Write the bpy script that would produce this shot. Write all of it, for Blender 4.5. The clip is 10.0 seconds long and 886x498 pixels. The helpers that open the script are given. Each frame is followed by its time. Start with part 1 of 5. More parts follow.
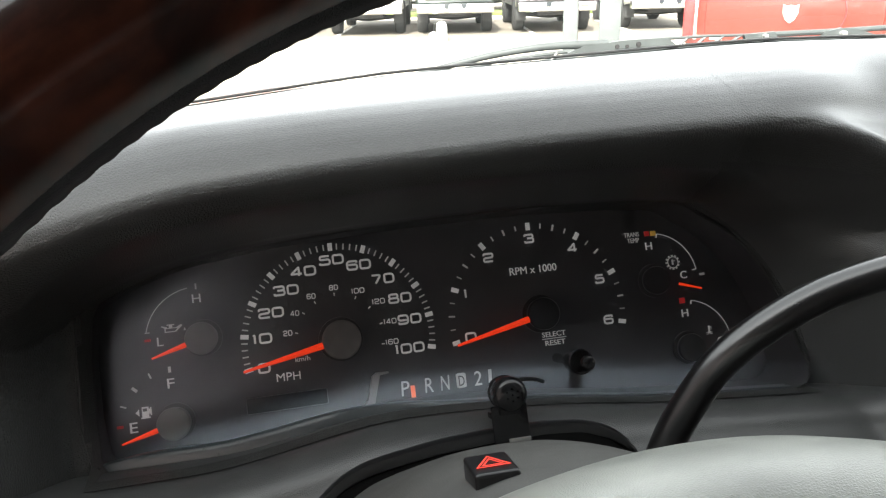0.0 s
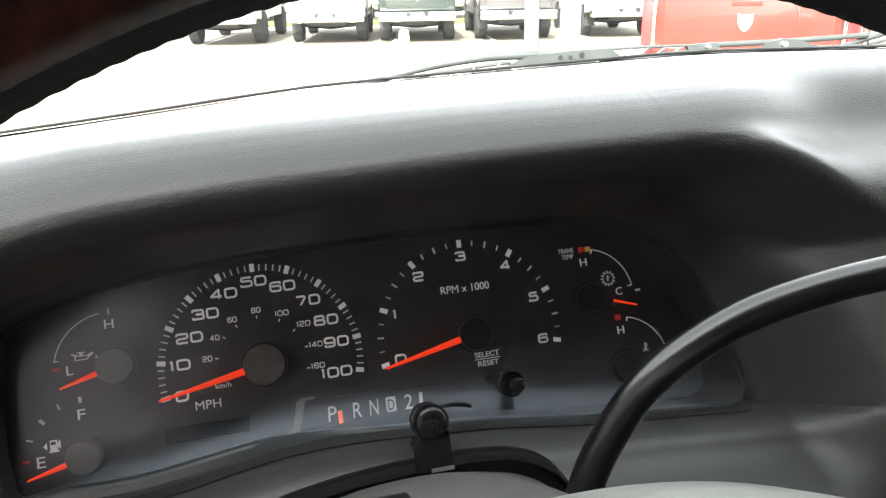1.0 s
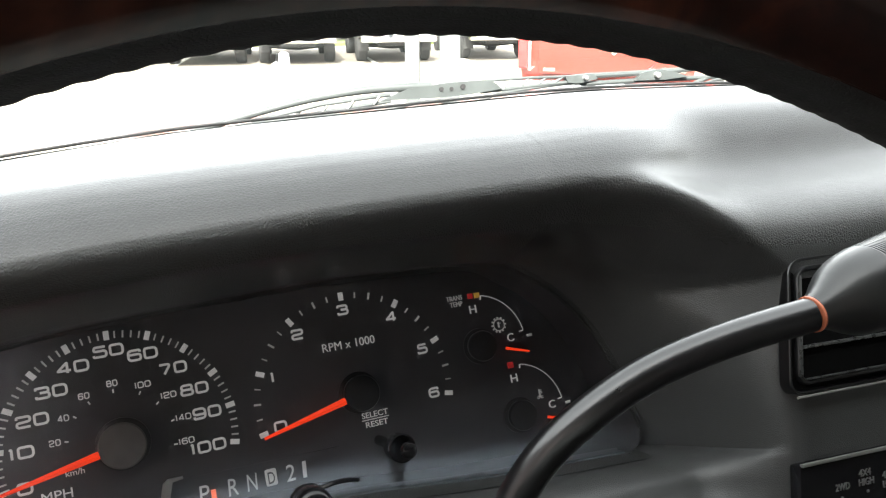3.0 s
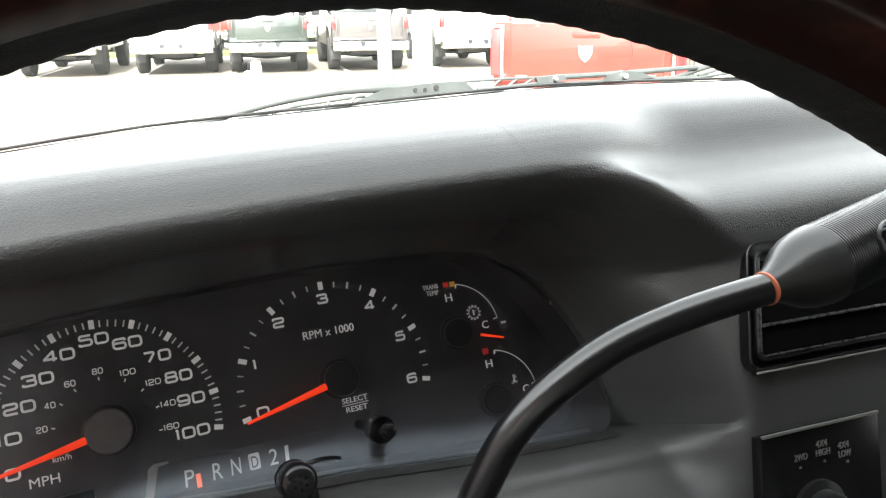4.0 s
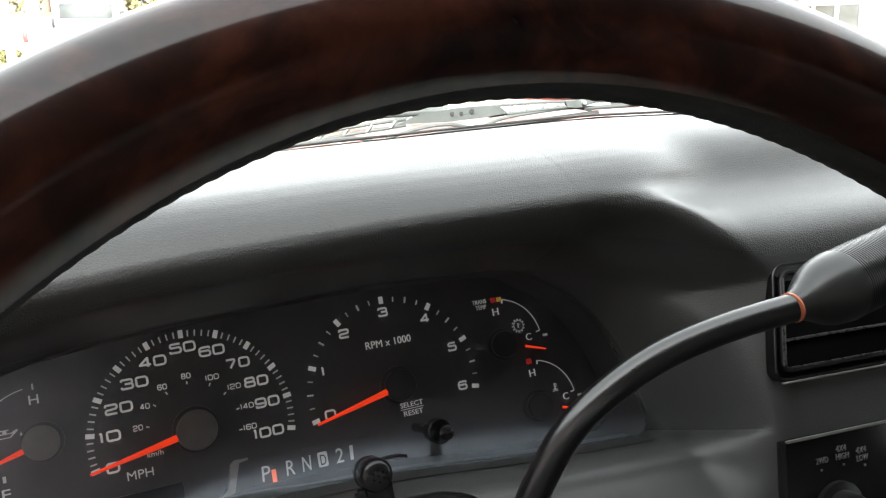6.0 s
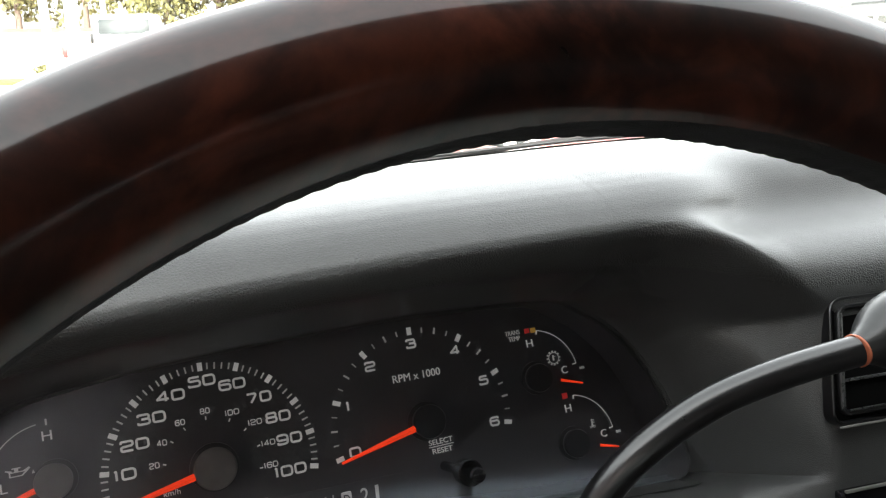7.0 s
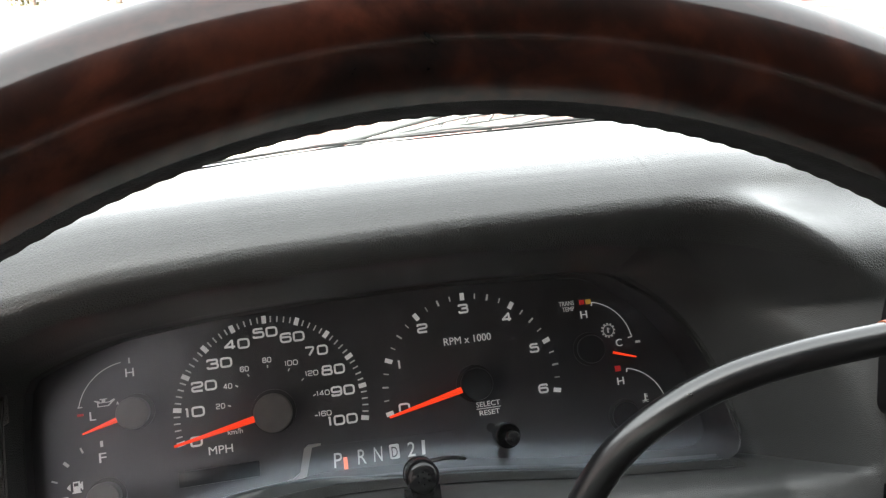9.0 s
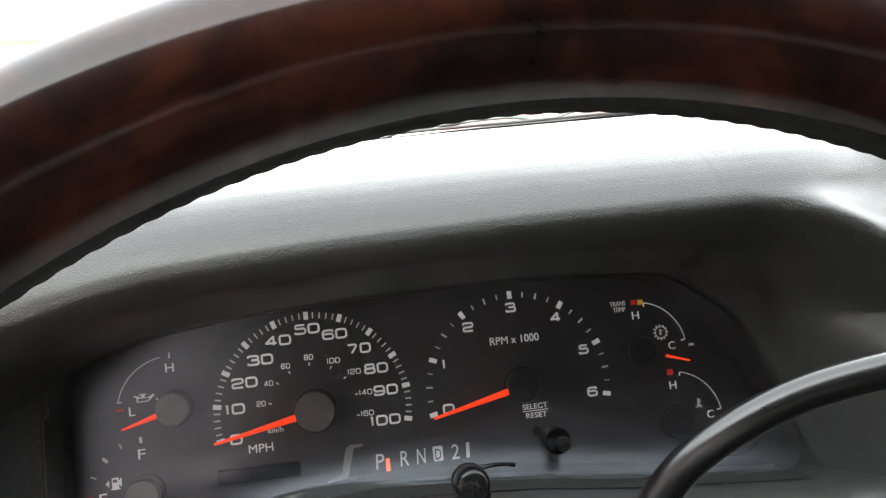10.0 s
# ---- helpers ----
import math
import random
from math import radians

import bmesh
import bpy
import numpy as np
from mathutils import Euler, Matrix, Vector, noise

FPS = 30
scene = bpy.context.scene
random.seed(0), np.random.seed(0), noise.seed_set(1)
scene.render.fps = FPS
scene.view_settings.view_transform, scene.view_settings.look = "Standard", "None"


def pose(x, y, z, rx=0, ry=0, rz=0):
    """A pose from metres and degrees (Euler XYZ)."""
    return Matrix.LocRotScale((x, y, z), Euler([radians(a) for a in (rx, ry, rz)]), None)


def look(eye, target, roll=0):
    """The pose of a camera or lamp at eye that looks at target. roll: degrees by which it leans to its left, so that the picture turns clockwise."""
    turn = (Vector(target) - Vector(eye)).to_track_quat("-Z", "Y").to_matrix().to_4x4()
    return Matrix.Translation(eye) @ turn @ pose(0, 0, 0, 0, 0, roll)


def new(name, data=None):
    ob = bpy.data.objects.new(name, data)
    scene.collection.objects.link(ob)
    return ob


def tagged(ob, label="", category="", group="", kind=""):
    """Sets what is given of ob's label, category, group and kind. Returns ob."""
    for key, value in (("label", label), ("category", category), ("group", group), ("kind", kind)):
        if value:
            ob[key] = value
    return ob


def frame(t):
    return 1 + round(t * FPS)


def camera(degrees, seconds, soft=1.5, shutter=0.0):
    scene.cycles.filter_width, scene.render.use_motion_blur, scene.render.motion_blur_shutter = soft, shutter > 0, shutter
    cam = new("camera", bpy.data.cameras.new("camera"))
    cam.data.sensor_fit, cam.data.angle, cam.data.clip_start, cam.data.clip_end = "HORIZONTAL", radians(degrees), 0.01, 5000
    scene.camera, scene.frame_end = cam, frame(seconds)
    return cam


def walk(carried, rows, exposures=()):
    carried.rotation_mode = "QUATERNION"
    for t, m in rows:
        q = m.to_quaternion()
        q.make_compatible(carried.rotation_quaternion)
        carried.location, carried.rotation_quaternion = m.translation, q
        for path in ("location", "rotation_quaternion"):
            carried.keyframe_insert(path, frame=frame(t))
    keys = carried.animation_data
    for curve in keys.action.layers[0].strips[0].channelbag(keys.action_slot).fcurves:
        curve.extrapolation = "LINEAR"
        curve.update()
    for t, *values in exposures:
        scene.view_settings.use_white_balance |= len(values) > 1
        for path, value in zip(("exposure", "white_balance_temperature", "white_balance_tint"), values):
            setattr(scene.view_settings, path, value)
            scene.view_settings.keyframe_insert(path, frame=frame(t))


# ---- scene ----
cam = camera(59.20, 10.0, soft=1.2)
# the instrument panel's own frame: x right, y into the dash, z up along its leaning face
LEAN_BACK, BASE = 23.9, 1.32
PANEL = pose(0, 0, BASE, -LEAN_BACK, 0, 0)
# seconds; x, y, z in the panel's frame; yaw to the left, pitch up, roll
PATH = [
    (0, -0.0166, -0.4251, 0.0630, -10.25, 3.67, -6.97),
    (0.5, -0.0044, -0.4171, 0.0745, -11.34, 3.68, -7.05),
    (1, 0.0061, -0.4163, 0.0674, -12.83, 3.88, -7.77),
    (1.5, 0.0094, -0.4214, 0.0719, -14.75, 3.90, -8.27),
    (2, 0.0136, -0.4035, 0.0874, -16.90, 3.78, -8.97),
    (2.5, 0.0139, -0.3875, 0.0839, -19.07, 3.73, -9.70),
    (2.7, 0.0182, -0.3934, 0.0825, -19.96, 4.02, -10.00),
    (3.8, 0.0129, -0.3914, 0.0858, -22.90, 4.05, -11.15),
    (4, 0.0107, -0.4053, 0.0736, -23.10, 4.31, -11.21),
    (4.2, 0.0117, -0.4284, 0.0524, -23.62, 4.81, -11.33),
    (4.5, 0.0055, -0.4461, 0.0647, -23.68, 4.91, -11.55),
    (5, -0.0072, -0.4346, 0.0537, -23.74, 5.30, -11.49),
    (5.2, -0.0120, -0.4322, 0.0603, -23.69, 5.36, -11.42),
    (6.3, -0.0252, -0.4308, 0.0828, -21.67, 5.23, -10.56),
    (6.5, -0.0240, -0.4220, 0.0838, -21.38, 6.26, -10.66),
    (7, -0.0155, -0.4160, 0.0904, -20.34, 6.50, -10.27),
    (7.5, -0.0085, -0.4121, 0.0853, -17.51, 6.84, -9.83),
    (8, 0.0050, -0.4230, 0.0858, -14.14, 6.53, -8.76),
    (8.5, 0.0011, -0.4134, 0.0794, -11.62, 5.91, -7.97),
    (9, 0.0253, -0.4402, 0.0817, -9.97, 5.74, -7.21),
    (9.5, 0.0202, -0.4345, 0.0857, -8.81, 5.45, -6.61),
    (10, 0.0164, -0.4242, 0.0888, -8.01, 5.11, -6.21),
]


def aim(yaw, pitch, roll):
    return pose(0, 0, 0, 0, 0, yaw) @ pose(0, 0, 0, 90 + pitch, 0, 0) @ pose(0, 0, 0, 0, 0, roll)


walk(cam, [(t, PANEL @ Matrix.Translation((x, y, z)) @ aim(yaw, pitch, roll)) for t, x, y, z, yaw, pitch, roll in PATH], exposures=[(0, 2.93), (0.5, 3.3), (1.0, 3.15), (2.0, 3.28), (2.5, 3.2), (4.0, 3.24), (4.5, 3.06), (5.0, 2.86), (6.5, 3.08), (7.0, 3.0), (7.5, 3.32), (8.0, 3.48), (10.0, 3.54)])

# ---- light ----
world = bpy.data.worlds.new("sky")
scene.world = world
world.use_nodes = True
wn = world.node_tree.nodes
sky = wn.new("ShaderNodeTexSky")
sky.sky_type, sky.sun_disc = "NISHITA", False
sky.sun_elevation, sky.sun_rotation = radians(38), radians(201)
sky.air_density, sky.dust_density, sky.ozone_density = 1.0, 3.0, 1.0
wn["Background"].inputs["Strength"].default_value = 0.17
pale = wn.new("ShaderNodeHueSaturation")
pale.inputs["Saturation"].default_value = 0.14
world.node_tree.links.new(sky.outputs[0], pale.inputs["Color"])
world.node_tree.links.new(pale.outputs[0], wn["Background"].inputs[0])
sun = new("sun", bpy.data.lights.new("sun", "SUN"))
sun.data.energy, sun.data.angle, sun.data.color = 3.0, radians(1), (1.0, 0.96, 0.9)
sun.matrix_world = look((-5, -13.2, 11.03), (0, 0, 0))


# ---- materials ----
def material(name, color, rough=0.5, metal=0.0, vary=0.15, scale=8.0, bump=0.0, bump_scale=200.0, kind="noise", coat=0.0, spec=0.5, emit=0.0, coat_rough=0.06):
    m = bpy.data.materials.new(name)
    m.use_nodes = True
    n, l = m.node_tree.nodes, m.node_tree.links
    b = n["Principled BSDF"]
    b.inputs["Roughness"].default_value, b.inputs["Metallic"].default_value = rough, metal
    b.inputs["Coat Weight"].default_value, b.inputs["Specular IOR Level"].default_value = coat, spec
    b.inputs["Coat Roughness"].default_value = coat_rough
    b.inputs["Base Color"].default_value = (*color, 1)
    tc = n.new("ShaderNodeTexCoord")
    if vary > 0:
        a = n.new("ShaderNodeTexNoise")
        a.inputs["Scale"].default_value, a.inputs["Detail"].default_value = scale, 6
        l.new(tc.outputs["Object"], a.inputs["Vector"])
        r = n.new("ShaderNodeMapRange")
        r.inputs["From Min"].default_value, r.inputs["From Max"].default_value = 0.3, 0.7
        r.inputs["To Min"].default_value, r.inputs["To Max"].default_value = 1 - vary, 1 + vary
        l.new(a.outputs["Fac"], r.inputs["Value"])
        mix = n.new("ShaderNodeMix")
        mix.data_type, mix.blend_type = "RGBA", "MULTIPLY"
        mix.inputs["Factor"].default_value = 1
        mix.inputs["A"].default_value = (*color, 1)
        l.new(r.outputs[0], mix.inputs["B"])
        l.new(mix.outputs["Result"], b.inputs["Base Color"])
        r2 = n.new("ShaderNodeMapRange")
        r2.inputs["To Min"].default_value, r2.inputs["To Max"].default_value = max(0.03, rough * 0.8), min(1, rough * 1.2)
        a2 = n.new("ShaderNodeTexNoise")
        a2.inputs["Scale"].default_value, a2.inputs["Detail"].default_value = scale * 4, 4
        l.new(tc.outputs["Object"], a2.inputs["Vector"])
        l.new(a2.outputs["Fac"], r2.inputs["Value"])
        l.new(r2.outputs[0], b.inputs["Roughness"])
    if bump > 0:
        if kind == "grain":
            v = n.new("ShaderNodeTexVoronoi")
            v.feature = "DISTANCE_TO_EDGE"
            v.inputs["Randomness"].default_value = 1.0
            w = n.new("ShaderNodeTexNoise")
            w.inputs["Scale"].default_value = bump_scale * 1.3
            wm = n.new("ShaderNodeMix")
            wm.data_type, wm.blend_type = "RGBA", "LINEAR_LIGHT"
            wm.inputs["Factor"].default_value = 0.25 / bump_scale
            l.new(tc.outputs["Object"], w.inputs["Vector"])
            l.new(tc.outputs["Object"], wm.inputs["A"])
            l.new(w.outputs["Color"], wm.inputs["B"])
            l.new(wm.outputs["Result"], v.inputs["Vector"])
            sm = n.new("ShaderNodeMapRange")
            sm.interpolation_type = "SMOOTHSTEP"
            sm.inputs["From Max"].default_value = 0.3
            l.new(v.outputs["Distance"], sm.inputs["Value"])
            out = sm.outputs[0]
        else:
            v = n.new("ShaderNodeTexNoise")
            v.inputs["Detail"].default_value = 5
            l.new(tc.outputs["Object"], v.inputs["Vector"])
            out = v.outputs["Fac"]
        v.inputs["Scale"].default_value = bump_scale
        bp = n.new("ShaderNodeBump")
        bp.inputs["Strength"].default_value = 1.0
        bp.inputs["Distance"].default_value = bump
        l.new(out, bp.inputs["Height"])
        l.new(bp.outputs[0], b.inputs["Normal"])
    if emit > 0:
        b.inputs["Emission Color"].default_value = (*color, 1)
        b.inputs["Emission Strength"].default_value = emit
    return m


def glass_pane(name, tint, gloss=0.04, veil=0.0, f0=0.06, sheen=(1, 1, 1)):
    m = bpy.data.materials.new(name)
    m.use_nodes = True
    n, l = m.node_tree.nodes, m.node_tree.links
    n.remove(n["Principled BSDF"])
    t, g, mx, fr = n.new("ShaderNodeBsdfTransparent"), n.new("ShaderNodeBsdfGlossy"), n.new("ShaderNodeMixShader"), n.new("ShaderNodeMapRange")
    lw, p5 = n.new("ShaderNodeLayerWeight"), n.new("ShaderNodeMath")
    t.inputs[0].default_value = (*tint, 1)
    g.inputs["Roughness"].default_value = gloss
    g.inputs[0].default_value = (*sheen, 1)
    # gloss rises with the slant of the view, alike from both sides of the pane
    lw.inputs["Blend"].default_value = 0.5
    p5.operation, p5.inputs[1].default_value = "POWER", 5.0
    fr.inputs["To Min"].default_value, fr.inputs["To Max"].default_value = f0, 1.0
    l.new(lw.outputs["Facing"], p5.inputs[0])
    l.new(p5.outputs[0], fr.inputs["Value"])
    l.new(fr.outputs[0], mx.inputs[0])
    l.new(t.outputs[0], mx.inputs[1])
    l.new(g.outputs[0], mx.inputs[2])
    if veil > 0:
        # a thin pale layer scatters daylight, standing in for glare on the glass
        d, md, no, mr = n.new("ShaderNodeBsdfDiffuse"), n.new("ShaderNodeMixShader"), n.new("ShaderNodeTexNoise"), n.new("ShaderNodeMapRange")
        d.inputs[0].default_value = (0.84, 0.93, 0.89, 1)
        no.inputs["Scale"].default_value, no.inputs["Detail"].default_value = 9, 6
        mr.inputs["To Min"].default_value, mr.inputs["To Max"].default_value = veil * 0.75, veil * 1.25
        l.new(no.outputs["Fac"], mr.inputs["Value"])
        l.new(mr.outputs[0], md.inputs[0])
        l.new(mx.outputs[0], md.inputs[1])
        l.new(d.outputs[0], md.inputs[2])
        mx = md
    l.new(mx.outputs[0], n["Material Output"].inputs[0])
    return m


VINYL_LOW = material("panel_vinyl", (0.055, 0.0565, 0.0562), 0.42, vary=0.08, scale=14, bump=0.00007, bump_scale=1100, kind="grain", spec=0.5, coat=0.35, coat_rough=0.3)
VINYL = material("dash_vinyl", (0.042, 0.0435, 0.042), 0.42, vary=0.08, scale=14, bump=0.0003, bump_scale=750, kind="grain", spec=0.5, coat=0.75, coat_rough=0.33)
# the pad's gloss fades below the hood's nose so its underside reads as shaded
gn, gl = VINYL.node_tree.nodes, VINYL.node_tree.links
gt, gd, gm = gn.new("ShaderNodeTexCoord"), gn.new("ShaderNodeVectorMath"), gn.new("ShaderNodeMapRange")
gd.operation = "DOT_PRODUCT"
gd.inputs[1].default_value = (0, math.sin(radians(LEAN_BACK)), math.cos(radians(LEAN_BACK)))
gm.interpolation_type = "SMOOTHSTEP"
low_end = BASE * math.cos(radians(LEAN_BACK))
gm.inputs["From Min"].default_value, gm.inputs["From Max"].default_value = low_end + 0.08, low_end + 0.105
gm.inputs["To Min"].default_value, gm.inputs["To Max"].default_value = 0.0, 1.0
gl.new(gt.outputs["Object"], gd.inputs[0])
gl.new(gd.outputs["Value"], gm.inputs["Value"])
gl.new(gm.outputs[0], gn["Principled BSDF"].inputs["Coat Weight"])
PANEL_PLASTIC = material("panel_plastic", (0.05, 0.051, 0.0505), 0.5, vary=0.1, scale=20, bump=0.00008, bump_scale=900, kind="grain")
SHROUD = material("shroud_plastic", (0.085, 0.085, 0.08), 0.55, vary=0.1, scale=25, bump=0.00005, bump_scale=900, kind="grain")
BLACK = material("black_plastic", (0.012, 0.012, 0.013), 0.3, vary=0.06, scale=15)
GLOSS = material("gloss_black_plastic", (0.01, 0.01, 0.011), 0.18, vary=0.15, scale=60)
FACE = material("gauge_face", (0.058, 0.058, 0.064), 0.62, vary=0.1, scale=30, bump=0.00002, bump_scale=1500)
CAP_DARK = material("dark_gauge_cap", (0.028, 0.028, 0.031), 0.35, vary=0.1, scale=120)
CAP = material("gauge_cap", (0.15, 0.144, 0.14), 0.55, vary=0.12, scale=120, bump=0.00004, bump_scale=1800)
# dial print and needles are given a faint glow of their own to read bright
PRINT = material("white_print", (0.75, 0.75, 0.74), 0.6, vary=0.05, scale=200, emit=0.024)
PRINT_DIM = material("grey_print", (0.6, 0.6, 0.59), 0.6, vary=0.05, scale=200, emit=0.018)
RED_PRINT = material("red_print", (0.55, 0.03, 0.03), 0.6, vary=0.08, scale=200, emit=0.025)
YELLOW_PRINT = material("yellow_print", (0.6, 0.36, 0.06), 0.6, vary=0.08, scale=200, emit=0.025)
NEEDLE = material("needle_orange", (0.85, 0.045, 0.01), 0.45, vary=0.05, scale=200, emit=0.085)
DISPLAY = material("display_window", (0.012, 0.016, 0.02), 0.3, vary=0.1, scale=60)
LEATHER = material("wheel_leather", (0.02, 0.019, 0.019), 0.52, vary=0.15, scale=30, bump=0.00004, bump_scale=1100, kind="grain", spec=0.32)
HUB = material("airbag_vinyl", (0.27, 0.282, 0.255), 0.36, vary=0.3, scale=32, bump=0.00005, bump_scale=1500, kind="grain", coat=0.3, coat_rough=0.3)
ORANGE = material("orange_ring", (0.62, 0.19, 0.1), 0.4, vary=0.1, scale=100)
LEVER_BLACK = material("satin_black", (0.006, 0.006, 0.0065), 0.3, vary=0.08, scale=40, bump=0.00003, bump_scale=1500, spec=0.7, coat=1.0, coat_rough=0.24)
# near-black that stands in for the shade inside openings
OPENING_SHADE = material("opening_shade", (0.003, 0.003, 0.003), 0.9, vary=0.1, spec=0.05)
TRIM_GREY = material("trim_grey", (0.3, 0.29, 0.28), 0.5, vary=0.08, scale=80)
# lighter grey that stands in for highlights along plastic edges
EDGE_GLINT = material("edge_glint", (0.2, 0.2, 0.19), 0.4, vary=0.1, scale=80)
RUBBER = material("rubber", (0.02, 0.02, 0.02), 0.7, vary=0.15, scale=30)


# ---- builders ----
def part(name, bm, mat, parent=None, label="", smooth=True):
    me = bpy.data.meshes.new(name)
    bm.normal_update()
    bm.to_mesh(me)
    bm.free()
    me.materials.append(mat)
    if smooth:
        me.polygons.foreach_set("use_smooth", [True] * len(me.polygons))
        try:
            me.set_sharp_from_angle(angle=radians(38))
        except AttributeError:
            pass
    ob = new(name, me)
    ob.parent = parent
    if label:
        tagged(ob, label)
    return ob


def thing(name, m, label, category, group="", kind=""):
    ob = new(name)
    ob.matrix_world = m
    ob.empty_display_size = 0.02
    return tagged(ob, label, category, group, kind)


def box(bm, x0, x1, y0, y1, z0, z1, bev=0.0, seg=2, m=None):
    g = bmesh.ops.create_cube(bm, size=1.0)
    vs = g["verts"]
    bmesh.ops.scale(bm, vec=(x1 - x0, y1 - y0, z1 - z0), verts=vs)
    bmesh.ops.translate(bm, vec=((x0 + x1) / 2, (y0 + y1) / 2, (z0 + z1) / 2), verts=vs)
    if bev > 0:
        es = list({e for v in vs for e in v.link_edges})
        r = bmesh.ops.bevel(bm, geom=es, offset=bev, segments=seg, affect="EDGES", profile=0.6)
        vs = list({v for f in r["faces"] for v in f.verts} | {v for v in vs if v.is_valid})
    if m is not None:
        bmesh.ops.transform(bm, matrix=m, verts=[v for v in vs if v.is_valid])
    return bm


def boxed(x0, x1, y0, y1, z0, z1, bev=0.0, seg=2, m=None):
    return box(bmesh.new(), x0, x1, y0, y1, z0, z1, bev, seg, m)


def grid_mesh(pts):
    """A sheet from rows of points."""
    bm = bmesh.new()
    vs = [[bm.verts.new(p) for p in row] for row in pts]
    for a, b in zip(vs, vs[1:]):
        for i in range(len(a) - 1):
            bm.faces.new((a[i], a[i + 1], b[i + 1], b[i]))
    return bm


def tube(path, radii, n=16, caps=True):
    """A round bar along points, with a radius at each."""
    bm = bmesh.new()
    path = [Vector(p) for p in path]
    rings, side = [], None
    for i, p in enumerate(path):
        d = (path[min(i + 1, len(path) - 1)] - path[max(i - 1, 0)]).normalized()
        side = (Vector((0, 0, 1)).cross(d) if side is None else side - d * side.dot(d))
        if side.length < 1e-4:
            side = Vector((1, 0, 0)).cross(d)
        side.normalize()
        up = d.cross(side)
        rings.append([bm.verts.new(p + radii[i] * (math.cos(2 * math.pi * k / n) * side + math.sin(2 * math.pi * k / n) * up)) for k in range(n)])
    for a, b in zip(rings, rings[1:]):
        for k in range(n):
            bm.faces.new((a[k], a[(k + 1) % n], b[(k + 1) % n], b[k]))
    if caps:
        bm.faces.new(rings[0][::-1])
        bm.faces.new(rings[-1])
    return bm


def spline(points, n):
    """Points along a smooth curve through the given ones."""
    p = [Vector(points[0])] + [Vector(q) for q in points] + [Vector(points[-1])]
    out = []
    for i in range(1, len(p) - 2):
        for k in range(n):
            t = k / n
            a, b, c, d = p[i - 1], p[i], p[i + 1], p[i + 2]
            out.append(0.5 * ((2 * b) + (c - a) * t + (2 * a - 5 * b + 4 * c - d) * t * t + (3 * b - a - 3 * c + d) * t ** 3))
    return out + [Vector(points[-1])]


def turned(profile, n=32):
    """A body of revolution about y from (y, radius) pairs."""
    bm = bmesh.new()
    rings = [[bm.verts.new((r * math.cos(2 * math.pi * k / n), y, r * math.sin(2 * math.pi * k / n))) for k in range(n)] for y, r in profile]
    for a, b in zip(rings, rings[1:]):
        for k in range(n):
            bm.faces.new((a[k], b[k], b[(k + 1) % n], a[(k + 1) % n]))
    bm.faces.new(rings[0])
    bm.faces.new(rings[-1][::-1])
    return bm


def slab(outline, y0, y1):
    """A flat plate in the x-z plane between two depths."""
    bm = bmesh.new()
    a = [bm.verts.new((x, y0, z)) for x, z in outline]
    b = [bm.verts.new((x, y1, z)) for x, z in outline]
    bm.faces.new(a)
    bm.faces.new(b[::-1])
    for i in range(len(a)):
        j = (i + 1) % len(a)
        bm.faces.new((a[j], a[i], b[i], b[j]))
    bmesh.ops.recalc_face_normals(bm, faces=bm.faces)
    return bm


def smooth(a, b, v):
    t = min(1, max(0, (v - a) / (b - a)))
    return t * t * (3 - 2 * t)


def curve_at(table, v):
    """A smooth value between pairs of a table."""
    if v <= table[0][0]:
        return table[0][1]
    for (a, p), (b, q) in zip(table, table[1:]):
        if v <= b:
            t = (v - a) / (b - a)
            return p + (q - p) * t
    return table[-1][1]


def soft_table(table, n=60, passes=3):
    """A table resampled and rounded off."""
    lo, hi = table[0][0], table[-1][0]
    vs = [curve_at(table, lo + (hi - lo) * i / n) for i in range(n + 1)]
    for _ in range(passes):
        vs = [vs[0]] + [(vs[i - 1] + 2 * vs[i] + vs[i + 1]) / 4 for i in range(1, n)] + [vs[-1]]
    return [(lo + (hi - lo) * i / n, v) for i, v in enumerate(vs)]


# ---- dashboard: one moulded sheet, as a depth over the panel's face ----
# depth of the hood and of the shoulder beside it: below their noses by distance, above them by share of the way to the far edge
FAR = 0.19
LC, LS = math.cos(radians(LEAN_BACK)), math.sin(radians(LEAN_BACK))


def section(points):
    """A section given as (forward, level), turned into the panel's height and depth."""
    return [(y * LS + (z - BASE) * LC, y * LC - (z - BASE) * LS) for y, z in points]


HOOD_TOP = section([(-0.0444, 1.4764), (-0.0426, 1.4796), (-0.0397, 1.4825), (-0.0351, 1.4859), (-0.0292, 1.489), (-0.0214, 1.4919), (-0.0115, 1.4942), (0.002, 1.4962), (0.0185, 1.4976), (0.039, 1.4983), (0.065, 1.4983), (0.092, 1.4976), (0.12, 1.496)])
HOOD_UP = soft_table([((z - 0.125) / (FAR - 0.125), y) for z, y in HOOD_TOP], 160, 4)
HOOD_DOWN = soft_table([(0, -0.104), (0.0045, -0.1014), (0.0095, -0.0935), (0.018, -0.0785), (0.03, -0.069), (0.046, -0.064), (0.09, -0.085), (0.16, -0.112), (0.33, -0.105)], 160, 3)
